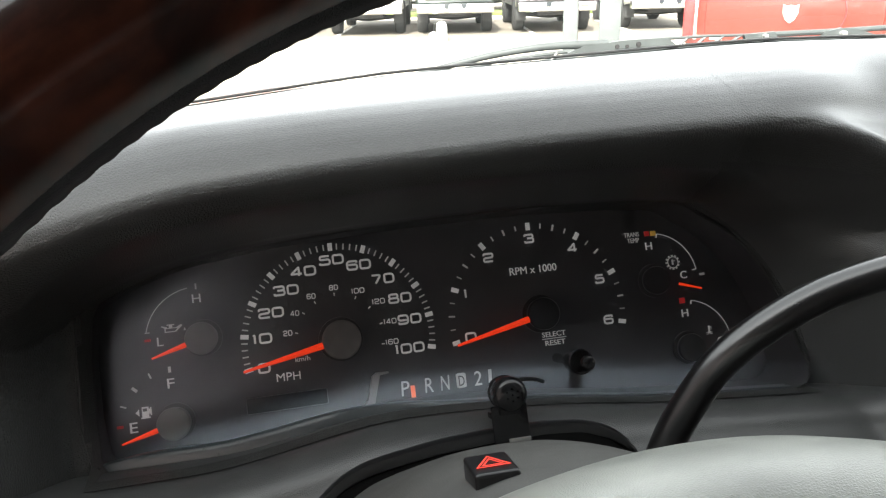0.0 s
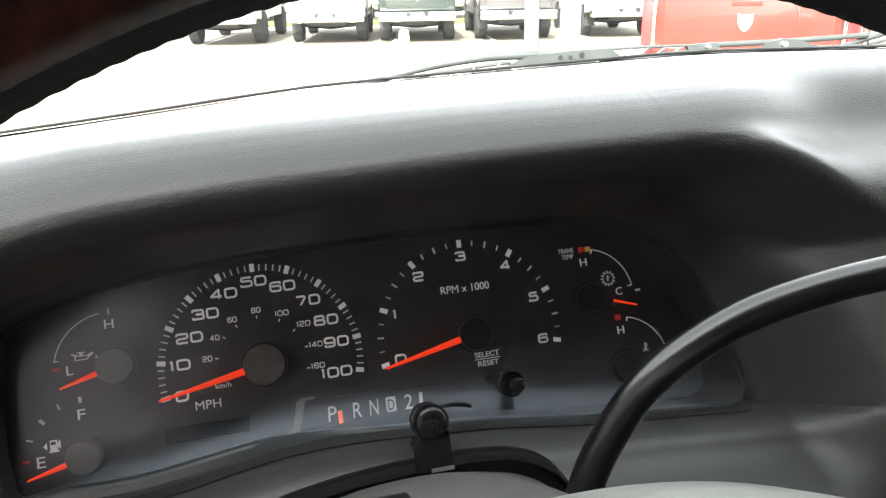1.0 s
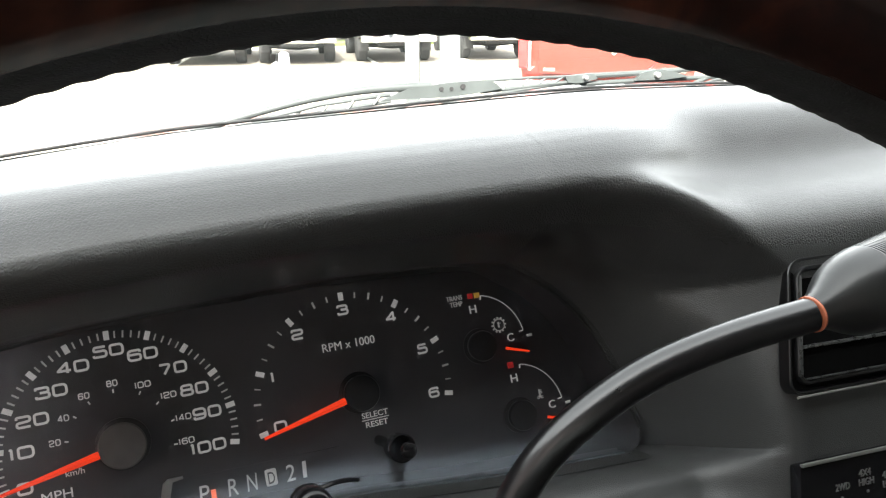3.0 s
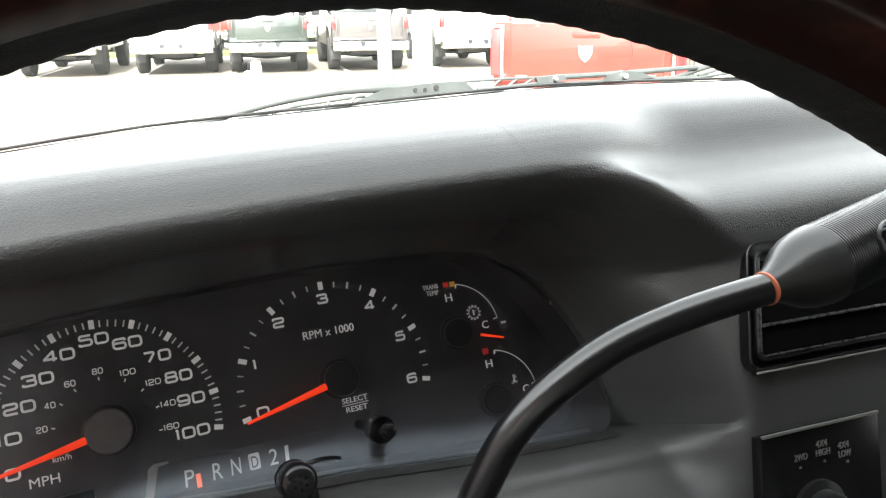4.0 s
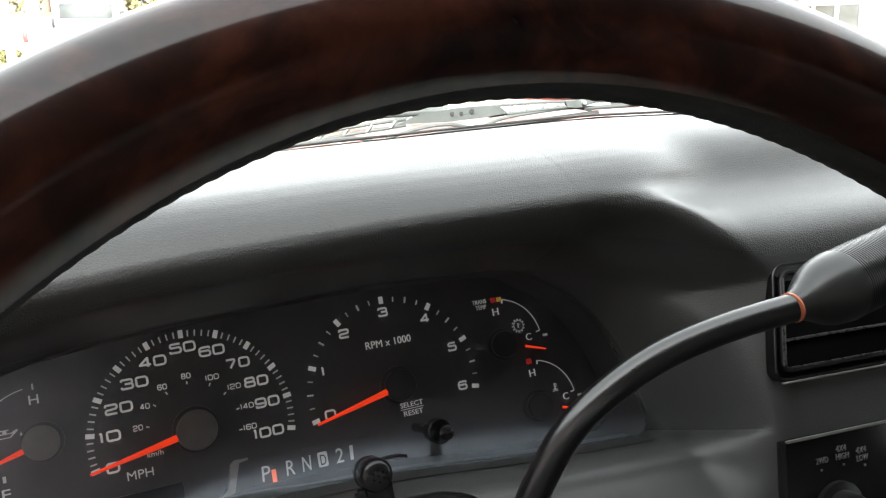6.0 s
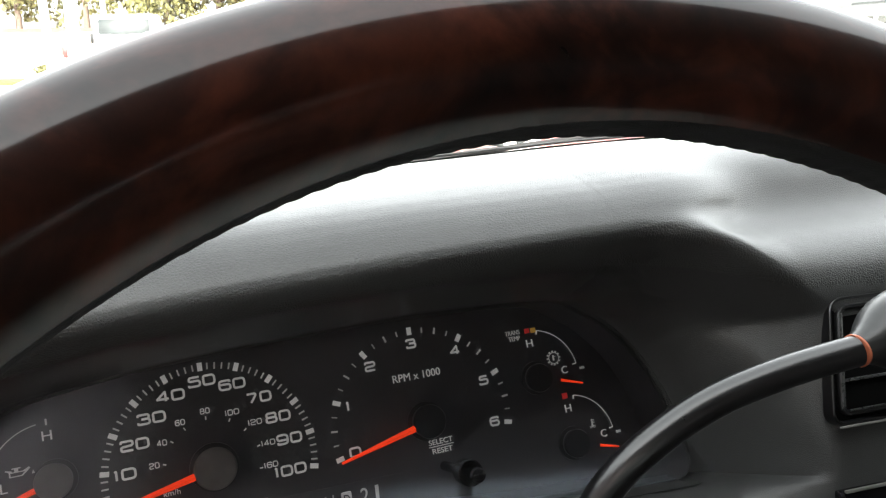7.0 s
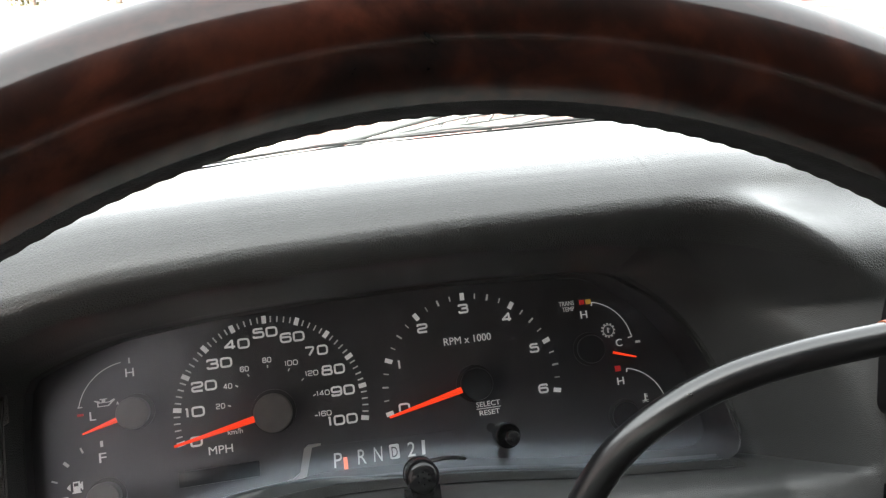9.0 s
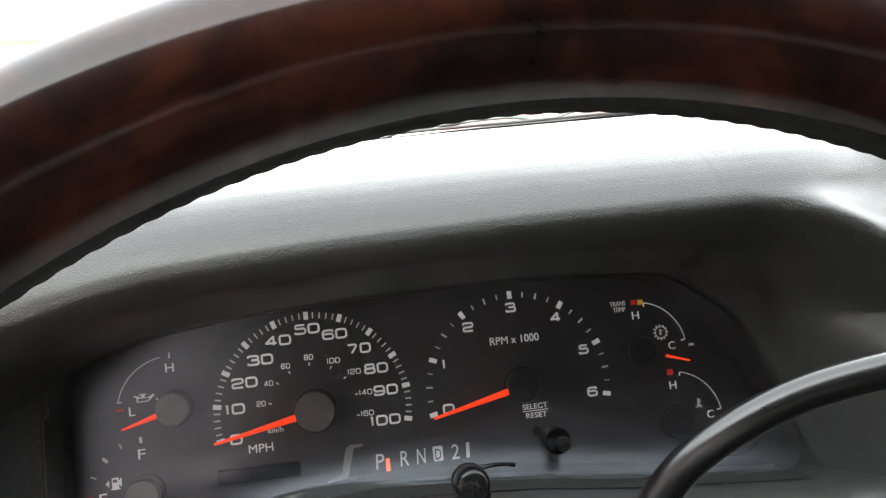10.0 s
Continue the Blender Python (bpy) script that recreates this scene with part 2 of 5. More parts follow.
SHOULDER = soft_table([(-0.2, -0.105), (-0.03, -0.1105), (0.06, -0.1135)] + section([(-0.0768, 1.43), (-0.0757, 1.436), (-0.074, 1.443), (-0.0705, 1.449), (-0.065, 1.4535), (-0.0575, 1.457), (-0.048, 1.4598), (-0.036, 1.462), (-0.025, 1.4645), (-0.0165, 1.4682), (-0.01, 1.4755), (-0.0038, 1.4838), (0.0045, 1.4905), (0.0165, 1.4947), (0.032, 1.4974), (0.052, 1.4987), (0.076, 1.499), (0.11, 1.498)]), 300, 12)
NOSE = soft_table([(-0.5, 0.08), (-0.17, 0.088), (-0.14, 0.094), (-0.11, 0.105), (-0.066, 0.116), (0.0, 0.1215), (0.1, 0.125), (0.19, 0.1255), (0.215, 0.124), (0.2275, 0.1205), (0.24, 0.1145), (0.2525, 0.1075), (0.265, 0.1015), (0.28, 0.0968), (0.3, 0.0945), (0.33, 0.0935), (0.62, 0.0935)], 260, 12)
# the opening of the gauge recess: its upper edge and the foot of the lens along x
TOP = soft_table([(-0.5, 0.05), (-0.16, 0.05), (-0.14, 0.068), (-0.115, 0.084), (-0.08, 0.0955), (-0.03, 0.1015), (0.03, 0.1045), (0.1, 0.1055), (0.16, 0.103), (0.2, 0.099), (0.23, 0.092), (0.255, 0.08), (0.275, 0.064), (0.29, 0.05), (0.62, 0.05)], 200, 3)
FOOT = soft_table([(-0.5, 0.0), (-0.063, 0.001), (-0.035, 0.005), (0.0, 0.011), (0.025, 0.0125), (0.06, 0.011), (0.1, 0.008), (0.15, 0.001), (0.26, -0.008), (0.62, -0.008)], 200, 3)


# the lens ends here; beyond it the wall curves out to the shoulder
WALL = soft_table([(-0.05, 0.246), (0.005, 0.2452), (0.033, 0.241), (0.054, 0.2325), (0.068, 0.224), (0.084, 0.21), (0.096, 0.19), (0.14, 0.17)], 80, 2)


SHELF_FOOT, SHELF_NOSE = 0.135, 0.0935


def shoulder_depth(nose, z):
    """The shoulder's shelf runs out to nothing where its nose climbs to meet the hood."""
    if z < nose:
        return curve_at(SHOULDER, z - nose + SHELF_NOSE)
    front = curve_at(SHOULDER, SHELF_NOSE)
    g = (SHELF_FOOT - nose) / (SHELF_FOOT - SHELF_NOSE)
    if z < SHELF_FOOT:
        return front + (curve_at(SHOULDER, SHELF_NOSE + (z - nose) / g) - front) * g
    return curve_at(SHOULDER, z) + (front - curve_at(SHOULDER, SHELF_FOOT)) * (1 - g) * (1 - smooth(SHELF_FOOT, 0.172, z))


def dash_depth(x, z):
    nose = curve_at(NOSE, x)
    # the hood gives way to the shoulder along the recess's edge below the nose, and later above it
    rim = 0.218 + 1.05 * min(0.05, max(0.0, 0.12 - z))
    k_low, k_high = smooth(rim - 0.022, rim + 0.024, x), smooth(0.2, 0.31, x)
    k = k_low + (k_high - k_low) * smooth(0.112, 0.152, z)
    brow = nose if x < 0.19 else 0.1255
    hood = curve_at(HOOD_DOWN, brow - z) if z < brow else curve_at(HOOD_UP, (z - brow) / (FAR - brow))
    side = shoulder_depth(nose, z)
    outer = hood * (1 - k) + side * k - 0.085 * max(0.0, min(x, 0.42) - 0.28) * (1 - smooth(0.085, 0.13, z))
    foot, top = curve_at(FOOT, x), curve_at(TOP, x)
    drop = foot - z
    q = smooth(0.1, 0.165, x)
    # the ledge under the lens, its lip rounded off ever wider to the right
    lip = 1 - min(1.0, max(0.0, (drop + 0.001) / (0.016 - 0.003 * q)))
    low = 0.0 if drop < 0 else -0.046 - (0.043 - 0.009 * q) * math.sqrt(1 - lip * lip) - (0.022 + 0.009 * q) * smooth(0.01 - 0.002 * q, 0.05, drop)
    edge = curve_at(WALL, z)
    ramp = 1 - smooth(edge - 0.004, edge + 0.034, x)
    m = smooth(-0.156, -0.13, x) * ramp * (1 - smooth(top - 0.003, top + 0.009, z))
    d = outer + ((-0.03 if drop < 0 else low) - outer) * m
    return d


xs = sorted([-0.44, -0.43] + [-0.42 + 0.0027 * i for i in range(int(1.02 / 0.0027))] + [0.17265 + 0.0027 * i for i in range(36)]) + [0.63 + 0.03 * i for i in range(26)]
LADDER = [i / 24 for i in range(25)]


def heights(x):
    """Rows that follow the foot of the lens and the brow."""
    f, t = curve_at(FOOT, x), curve_at(TOP, x)
    low = [-0.2 + (f - 0.05 + 0.2) * v for v in LADDER[:-1:2]] + [f - 0.05 + 0.0505 * v for v in LADDER[:-1]]
    mid = [f + 0.0005 + (t - 0.0035 - f - 0.0005) * v for v in LADDER[:-1]]
    lip = [t - 0.0035 + 0.0135 * v for v in LADDER[:-1]]
    return low + mid + lip + [t + 0.01 + (far_end(x) - t - 0.01) * (i / 60) for i in range(61)]


def lens_bow(x):
    """The lens curls back towards its outer end."""
    return min(0.0, x - 0.12) ** 2 / 2.6


def lens_depth(x, z, foot):
    s = min(1.0, max(0.0, 1 - (z - foot) / 0.036))
    return lens_bow(x) - 0.034 - (0.0112 + 0.0013 * smooth(-0.02, 0.1, x)) * s * s


# level of the far edge along x
EDGE = soft_table([(-0.45, 1.452), (-0.2, 1.474), (-0.07, 1.4838), (-0.04, 1.4862), (0.04, 1.4937), (0.12, 1.496), (0.27, 1.5008), (0.47, 1.4955), (0.65, 1.489)], 80, 4)


def far_end(x):
    return 0.1985 + (-0.05 * x - 0.1 * min(x, 0.62) ** 2) / 2.23


def dash_point(x, z):
    """A point of the sheet; its far edge is lifted to one level."""
    end = far_end(x)
    edge = PANEL @ Vector((x, dash_depth(x, end), end))
    nose = curve_at(NOSE, x)
    p = PANEL @ Vector((x, dash_depth(x, z), z))
    share, lift = (z - nose) / (end - nose), curve_at(EDGE, x) - 0.0003 - edge.z
    return p + Vector((0, 0, lift * (smooth(0.02, 0.55, share) if lift > 0 else smooth(0.35, 1.0, share))))


dash_rows = list(zip(*[[dash_point(x, z) for z in heights(x)] for x in xs]))
dash = thing("dashboard", pose(0, 0, 0), "dark charcoal grained vinyl dashboard with rounded gauge hood", "dashboard")
pad = part("pad", grid_mesh(dash_rows), VINYL, dash)
for low in (VINYL_LOW, OPENING_SHADE):
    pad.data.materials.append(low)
BACK = PANEL.inverted()
# below this line the sheet is coloured near-black for the shaded steering column opening
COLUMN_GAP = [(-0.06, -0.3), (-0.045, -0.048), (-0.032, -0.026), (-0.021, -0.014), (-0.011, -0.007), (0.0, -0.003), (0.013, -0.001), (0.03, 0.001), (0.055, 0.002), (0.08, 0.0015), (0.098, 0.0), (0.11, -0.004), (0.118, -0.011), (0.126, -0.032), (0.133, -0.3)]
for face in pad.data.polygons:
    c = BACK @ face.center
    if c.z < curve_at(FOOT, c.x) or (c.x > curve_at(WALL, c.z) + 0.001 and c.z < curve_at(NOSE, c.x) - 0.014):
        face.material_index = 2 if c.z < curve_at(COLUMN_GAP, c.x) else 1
# the opening for the lens, with a black well behind it and a narrow rim round it
ring = [(x, curve_at(TOP, x)) for x in [-0.126 + 0.004 * i for i in range(78)] if curve_at(WALL, curve_at(TOP, x)) > x]
ring += [(curve_at(WALL, z), z) for z in [ring[-1][1] - 0.002 - 0.003 * i for i in range(40)] if z > curve_at(FOOT, 0.24) + 0.004]
ring += [(x, curve_at(FOOT, x)) for x in [0.238 - 0.004 * i for i in range(92)]]
ring = [Vector(p) for p in ring]
for _ in range(2):
    ring = [(ring[i - 1] + 2 * ring[i] + ring[(i + 1) % len(ring)]) / 4 for i in range(len(ring))]


def outward(i, d):
    t = (ring[(i + 1) % len(ring)] - ring[i - 1]).normalized()
    p = ring[i]
    return p + Vector((-t.y, t.x)) * d * (0.25 + 0.75 * smooth(0.001, 0.008, p.y - curve_at(FOOT, p.x)))


ring_out = [outward(i, 0.0011) for i in range(len(ring))]


def inside(x, z):
    """Whether a place lies in the opening."""
    if not (-0.132 < x < 0.25 and -0.012 < z < 0.11):
        return False
    odd = False
    for a, b in zip(ring_out, ring_out[1:] + ring_out[:1]):
        if (a.y > z) != (b.y > z) and x < a.x + (z - a.y) / (b.y - a.y) * (b.x - a.x):
            odd = not odd
    return odd


cut = bmesh.new()
cut.from_mesh(pad.data)
holes = []
for f in cut.faces:
    c = BACK @ f.calc_center_median()
    if inside(c.x, c.z):
        holes.append(f)
bmesh.ops.delete(cut, geom=holes, context="FACES")
cut.to_mesh(pad.data)
cut.free()


def loop_band(levels):
    """Closed band along the opening; levels of (outward, depth by place)."""
    bm = bmesh.new()
    loops = []
    for d, depth in levels:
        loops.append([bm.verts.new(PANEL @ Vector((p.x, depth(p.x, p.y), p.y))) for p in (outward(i, d) for i in range(len(ring)))])
    for p, q in zip(loops, loops[1:]):
        for i in range(len(p)):
            j = (i + 1) % len(p)
            bm.faces.new((p[i], p[j], q[j], q[i]))
    return bm


def seat_depth(x, z):
    return lens_depth(x, max(z, curve_at(FOOT, x)), curve_at(FOOT, x)) + 0.0015


part("well", loop_band([(0.0, seat_depth), (-0.0002, lambda x, z: -0.01), (-0.0004, lambda x, z: 0.003)]), FACE, dash, "black well behind the lens")
part("lens_seat", loop_band([(-0.0004, seat_depth), (0.0003, lambda x, z: seat_depth(x, z) - 0.001), (0.0014, lambda x, z: (dash_depth(x, z) + seat_depth(x, z)) / 2 - 0.001), (0.0028, lambda x, z: dash_depth(x, z) - 0.0006), (0.0036, lambda x, z: dash_depth(x, z) + 0.0006)]), VINYL, dash, "dark rim round the lens")
# the far side of the pad, falling to the windscreen's foot
far = [[(x, 0.098 - 0.05 * x - 0.1 * min(x, 0.62) ** 2 + d, curve_at(EDGE, x) + z) for x in [-0.44 + 0.06 * i for i in range(31)]] for d, z in ((-0.004, -0.0006), (0.006, -0.004), (0.03, -0.034), (0.2, -0.1), (0.42, -0.125))]
part("far_apron", grid_mesh(far), VINYL, dash)
BEAD = material("edge_rubber", (0.14, 0.14, 0.135), 0.45, vary=0.1, scale=60, coat=0.4, coat_rough=0.3)
part("edge_bead", tube([(x, 0.1 - 0.05 * x - 0.1 * min(x, 0.62) ** 2, curve_at(EDGE, x)) for x in [-0.44 + 0.04 * i for i in range(46)]], [0.0009] * 46, 8), BEAD, dash, "dark rubber bead along the far edge")


# ---- instrument cluster ----
def lettering(body, x, z, h, width, parent, mat=None, y=-0.0007, turn=0.0, slant=0.0, m=None, name="lettering", thick=0.0003):
    cu = bpy.data.curves.new(name, "FONT")
    cu.body, cu.extrude, cu.align_x = body, 0.01, "CENTER"
    cu.resolution_u = 3
    tmp = bpy.data.objects.new(name, cu)
    scene.collection.objects.link(tmp)
    me = bpy.data.meshes.new_from_object(tmp.evaluated_get(bpy.context.evaluated_depsgraph_get()))
    bpy.data.objects.remove(tmp)
    bm = bmesh.new()
    bm.from_mesh(me)
    bpy.data.meshes.remove(me)
    lo = [min(v.co[i] for v in bm.verts) for i in range(3)]
    hi = [max(v.co[i] for v in bm.verts) for i in range(3)]
    for v in bm.verts:
        u = ((v.co.x - lo[0]) / (hi[0] - lo[0]) - 0.5) * width
        w = ((v.co.y - lo[1]) / (hi[1] - lo[1]) - 0.5) * h
        v.co = (u + slant * w, -thick if v.co.z > 0 else thick, w)
    place = Matrix.Translation((x, y, z)) @ pose(0, 0, 0, 0, turn, 0)
    bmesh.ops.transform(bm, matrix=place if m is None else m @ place, verts=bm.verts)
    return part(name, bm, mat or PRINT, parent, smooth=False)


STROKES = {
    "0": ([(0, 0.5), (0, 1), (1, 1), (1, 0), (0, 0), (0, 0.5)],),
    "1": ([(0.5, 0), (0.5, 1), (0.1, 0.86)],),
    "2": ([(0, 0.76), (0, 1), (1, 1), (1, 0.52), (0, 0.44), (0, 0), (1, 0)],),
    "3": ([(0, 0.78), (0, 1), (0.96, 1), (0.96, 0.53), (0.3, 0.53)], [(0.3, 0.53), (1, 0.53), (1, 0), (0, 0), (0, 0.22)]),
    "4": ([(0.74, 0), (0.74, 1), (0.7, 1), (0, 0.26), (1, 0.26)],),
    "5": ([(0.96, 1), (0.06, 1), (0.02, 0.58), (1, 0.6), (1, 0), (0, 0), (0, 0.2)],),
    "6": ([(0.97, 0.78), (0.97, 1), (0, 1), (0, 0), (1, 0), (1, 0.58), (0, 0.58)],),
    "7": ([(0, 1), (1, 1), (0.36, 0)],),
    "8": ([(0.5, 0.53), (0, 0.53), (0, 0), (1, 0), (1, 0.53), (0.5, 0.53)], [(0.5, 0.53), (0.05, 0.53), (0.05, 1), (0.95, 1), (0.95, 0.53), (0.5, 0.53)]),
    "9": ([(0.03, 0.22), (0.03, 0), (1, 0), (1, 1), (0, 1), (0, 0.42), (1, 0.42)],),
}


def rounded(points, r):
    """A polyline with its corners rounded off."""
    pts = [Vector(p) for p in points]
    out = [pts[0]]
    for a, b, c in zip(pts, pts[1:], pts[2:]):
        q = min(r, (a - b).length * 0.48, (c - b).length * 0.48)
        p0, p1 = b + (a - b).normalized() * q, b + (c - b).normalized() * q
        out += [(1 - t) ** 2 * p0 + 2 * t * (1 - t) * b + t * t * p1 for t in (0, 0.2, 0.4, 0.6, 0.8, 1)]
    return out + [pts[-1]]


def numerals(body, x, z, h, width, parent, stroke=0.0011, mat=None, y=-0.0009):
    """Wide squarish dial numerals drawn with a broad stroke."""
    bm = bmesh.new()
    gap = stroke * 0.62
    share = [0.42 if c == "1" else 1.0 for c in body]
    unit = (width - gap * (len(body) - 1)) / sum(share)
    at = x - width / 2
    for c, s in zip(body, share):
        w = unit * s
        x0, x1, z0, z1 = at + stroke / 2, at + w - stroke / 2, z - (h - stroke) / 2, z + (h - stroke) / 2
        for path in STROKES[c]:
            pts = rounded([(x0 + u * (x1 - x0), z0 + v * (z1 - z0)) for u, v in path], h * 0.3 if c != "4" else 0.0002)
            pts = [p for i, p in enumerate(pts) if i == 0 or (p - pts[i - 1]).length > 1e-6]
            rows = []
            for i, p in enumerate(pts):
                d = (pts[min(i + 1, len(pts) - 1)] - pts[max(i - 1, 0)]).normalized()
                n = Vector((-d.y, d.x)) * (stroke / 2)
                rows.append([(p.x + n.x * k, y, p.y + n.y * k) for k in (-1, 1)])
            if path[0] == path[-1]:
                rows[-1] = rows[0]
            vs = [[bm.verts.new(q) for q in row] for row in rows]
            for a, b in zip(vs, vs[1:]):
                bm.faces.new((a[0], b[0], b[1], a[1]))
        at += w + gap
    return part("numeral", bm, mat or PRINT, parent, smooth=False)


def mark(x, z, w, h, turn, parent, mat, name="tick", y0=-0.0009, y1=0.0002):
    return part(name, boxed(-w / 2, w / 2, y0, y1, -h / 2, h / 2, m=Matrix.Translation((x, 0, z)) @ pose(0, 0, 0, 0, turn, 0)), mat, parent, smooth=False)


def arc_line(cx, cz, r, a0, a1, width, parent, mat, name="arc", n=24):
    rows = []
    for i in range(n + 1):
        a = radians(a0 + (a1 - a0) * i / n)
        rows.append([(cx + q * math.sin(a), -0.0009, cz + q * math.cos(a)) for q in (r - width / 2, r + width / 2)])
    return part(name, grid_mesh(rows), mat, parent, smooth=False)


def needle(cx, cz, tip_x, tip_z, r0, w0, w1, parent, y=-0.009):
    d = Vector((tip_x - cx, 0, tip_z - cz))
    length, n = d.length, d.normalized()
    s = Vector((n.z, 0, -n.x))
    bm = bmesh.new()
    c = Vector((cx, y, cz))
    a = [c + n * r0 + s * w0 / 2, c + n * length + s * w1 / 2, c + n * length - s * w1 / 2, c + n * r0 - s * w0 / 2]
    top = [bm.verts.new(p) for p in a]
    ridge = [bm.verts.new(c + n * r0 + Vector((0, -0.0015, 0))), bm.verts.new(c + n * length + Vector((0, -0.0008, 0)))]
    bm.faces.new((top[0], top[1], ridge[1], ridge[0]))
    bm.faces.new((ridge[0], ridge[1], top[2], top[3]))
    bm.faces.new((top[1], top[2], ridge[1]))
    bm.faces.new((top[0], ridge[0], top[3]))
    bm.faces.new((top[3], top[2], top[1], top[0]))
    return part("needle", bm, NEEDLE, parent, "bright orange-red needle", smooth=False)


def gauge_cap(cx, cz, r, mat=None, h=0.0105):
    bm = turned([(0.0, r * 0.9), (-h + 0.0025, r * 0.97), (-h + 0.0012, r), (-h, r * 0.94), (-h - 0.0004, r * 0.5), (-h - 0.0005, 0.0002)], 40)
    bmesh.ops.translate(bm, vec=(cx, 0, cz), verts=bm.verts)
    # a dark ring painted in for the shadow round the cap
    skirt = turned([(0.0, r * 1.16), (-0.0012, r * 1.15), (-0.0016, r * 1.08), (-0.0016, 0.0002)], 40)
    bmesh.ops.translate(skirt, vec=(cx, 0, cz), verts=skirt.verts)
    c = part("cap", bm, mat or CAP, cluster)
    part("skirt", skirt, CAP_DARK, c, "black ring in place of the cap shadow")
    return c


cluster = thing("instrument_cluster", PANEL, "instrument cluster with black face, white numerals and orange needles", "instrument cluster")
part("face", slab([(-0.17, -0.03), (0.3, -0.03), (0.3, 0.135), (-0.17, 0.135)], 0.0, 0.003), FACE, cluster)

# speedometer
SX, SZ, SR = -0.0015, 0.0485, 0.05
for k in range(51):
    a = 1.777 * (k - 25) / 25
    big = k % 5 == 0
    w, h = (0.0024, 0.0042) if big else (0.0007, 0.0032)
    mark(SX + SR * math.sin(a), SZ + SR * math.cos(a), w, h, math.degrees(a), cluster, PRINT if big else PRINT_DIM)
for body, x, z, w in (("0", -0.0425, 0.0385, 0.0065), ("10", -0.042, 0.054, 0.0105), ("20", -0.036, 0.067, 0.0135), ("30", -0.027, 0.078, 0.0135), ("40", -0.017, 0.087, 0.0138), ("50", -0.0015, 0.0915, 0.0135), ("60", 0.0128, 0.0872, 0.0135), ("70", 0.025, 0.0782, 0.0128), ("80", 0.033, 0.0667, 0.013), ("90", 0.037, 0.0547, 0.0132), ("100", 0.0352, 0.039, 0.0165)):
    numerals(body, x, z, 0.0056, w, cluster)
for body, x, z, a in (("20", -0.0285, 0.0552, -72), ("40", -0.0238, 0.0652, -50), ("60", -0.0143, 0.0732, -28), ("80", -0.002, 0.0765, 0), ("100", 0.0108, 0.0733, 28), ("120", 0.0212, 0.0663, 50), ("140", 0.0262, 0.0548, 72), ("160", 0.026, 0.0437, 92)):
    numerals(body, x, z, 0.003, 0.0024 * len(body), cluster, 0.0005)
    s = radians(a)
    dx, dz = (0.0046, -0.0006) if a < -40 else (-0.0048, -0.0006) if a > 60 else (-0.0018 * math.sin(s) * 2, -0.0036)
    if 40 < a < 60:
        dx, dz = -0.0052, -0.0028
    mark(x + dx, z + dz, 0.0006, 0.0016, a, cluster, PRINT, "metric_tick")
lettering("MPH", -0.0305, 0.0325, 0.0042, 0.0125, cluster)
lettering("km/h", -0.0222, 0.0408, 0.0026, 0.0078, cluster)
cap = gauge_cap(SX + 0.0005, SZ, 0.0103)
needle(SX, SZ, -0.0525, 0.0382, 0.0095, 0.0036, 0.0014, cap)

# rev counter
TX, TZ = 0.11, 0.0484
for k in range(25):
    a = 1.776 * (k - 12) / 12
    big = k % 4 == 0
    w, h = (0.0024, 0.0042) if big else (0.0006, 0.0028) if k % 2 else (0.0009, 0.0034)
    mark(TX + 0.0497 * math.sin(a), TZ + 0.0497 * math.cos(a), w, h, math.degrees(a), cluster, PRINT if big else PRINT_DIM)
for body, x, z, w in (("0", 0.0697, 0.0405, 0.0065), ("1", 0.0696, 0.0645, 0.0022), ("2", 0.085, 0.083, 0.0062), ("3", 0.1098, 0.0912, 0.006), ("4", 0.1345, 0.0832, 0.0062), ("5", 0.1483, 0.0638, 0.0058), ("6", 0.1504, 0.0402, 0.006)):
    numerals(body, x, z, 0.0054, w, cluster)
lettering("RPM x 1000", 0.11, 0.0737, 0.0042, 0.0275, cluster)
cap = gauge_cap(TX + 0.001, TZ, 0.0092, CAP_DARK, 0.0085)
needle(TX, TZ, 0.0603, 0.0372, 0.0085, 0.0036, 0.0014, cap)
lettering("SELECT", 0.1172, 0.0363, 0.0028, 0.0138, cluster)
mark(0.1172, 0.0339, 0.0142, 0.0003, 0, cluster, PRINT, "rule")
lettering("RESET", 0.1175, 0.0315, 0.0028, 0.0117, cluster)

# oil and fuel
arc_line(-0.0735, 0.0585, 0.0268, -78, -8, 0.0005, cluster, PRINT_DIM)
mark(-0.0992, 0.0642, 0.0022, 0.0005, 0, cluster, PRINT_DIM, "arc_end")
mark(-0.073, 0.0855, 0.0007, 0.003, 0, cluster, PRINT_DIM)
mark(-0.0993, 0.0603, 0.003, 0.0012, 0, cluster, RED_PRINT, "red_tick")
lettering("H", -0.0732, 0.0792, 0.0045, 0.0043, cluster)
lettering("L", -0.0932, 0.059, 0.0045, 0.003, cluster)
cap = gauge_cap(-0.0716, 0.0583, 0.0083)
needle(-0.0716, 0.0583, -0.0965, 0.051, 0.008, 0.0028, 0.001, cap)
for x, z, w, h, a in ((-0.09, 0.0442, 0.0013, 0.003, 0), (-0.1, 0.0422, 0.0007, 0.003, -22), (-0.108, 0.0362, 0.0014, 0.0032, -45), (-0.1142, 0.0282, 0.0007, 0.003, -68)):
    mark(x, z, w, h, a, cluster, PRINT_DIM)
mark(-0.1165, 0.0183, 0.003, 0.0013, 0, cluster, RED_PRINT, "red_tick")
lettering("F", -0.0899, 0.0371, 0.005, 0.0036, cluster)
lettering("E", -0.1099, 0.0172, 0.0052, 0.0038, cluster)
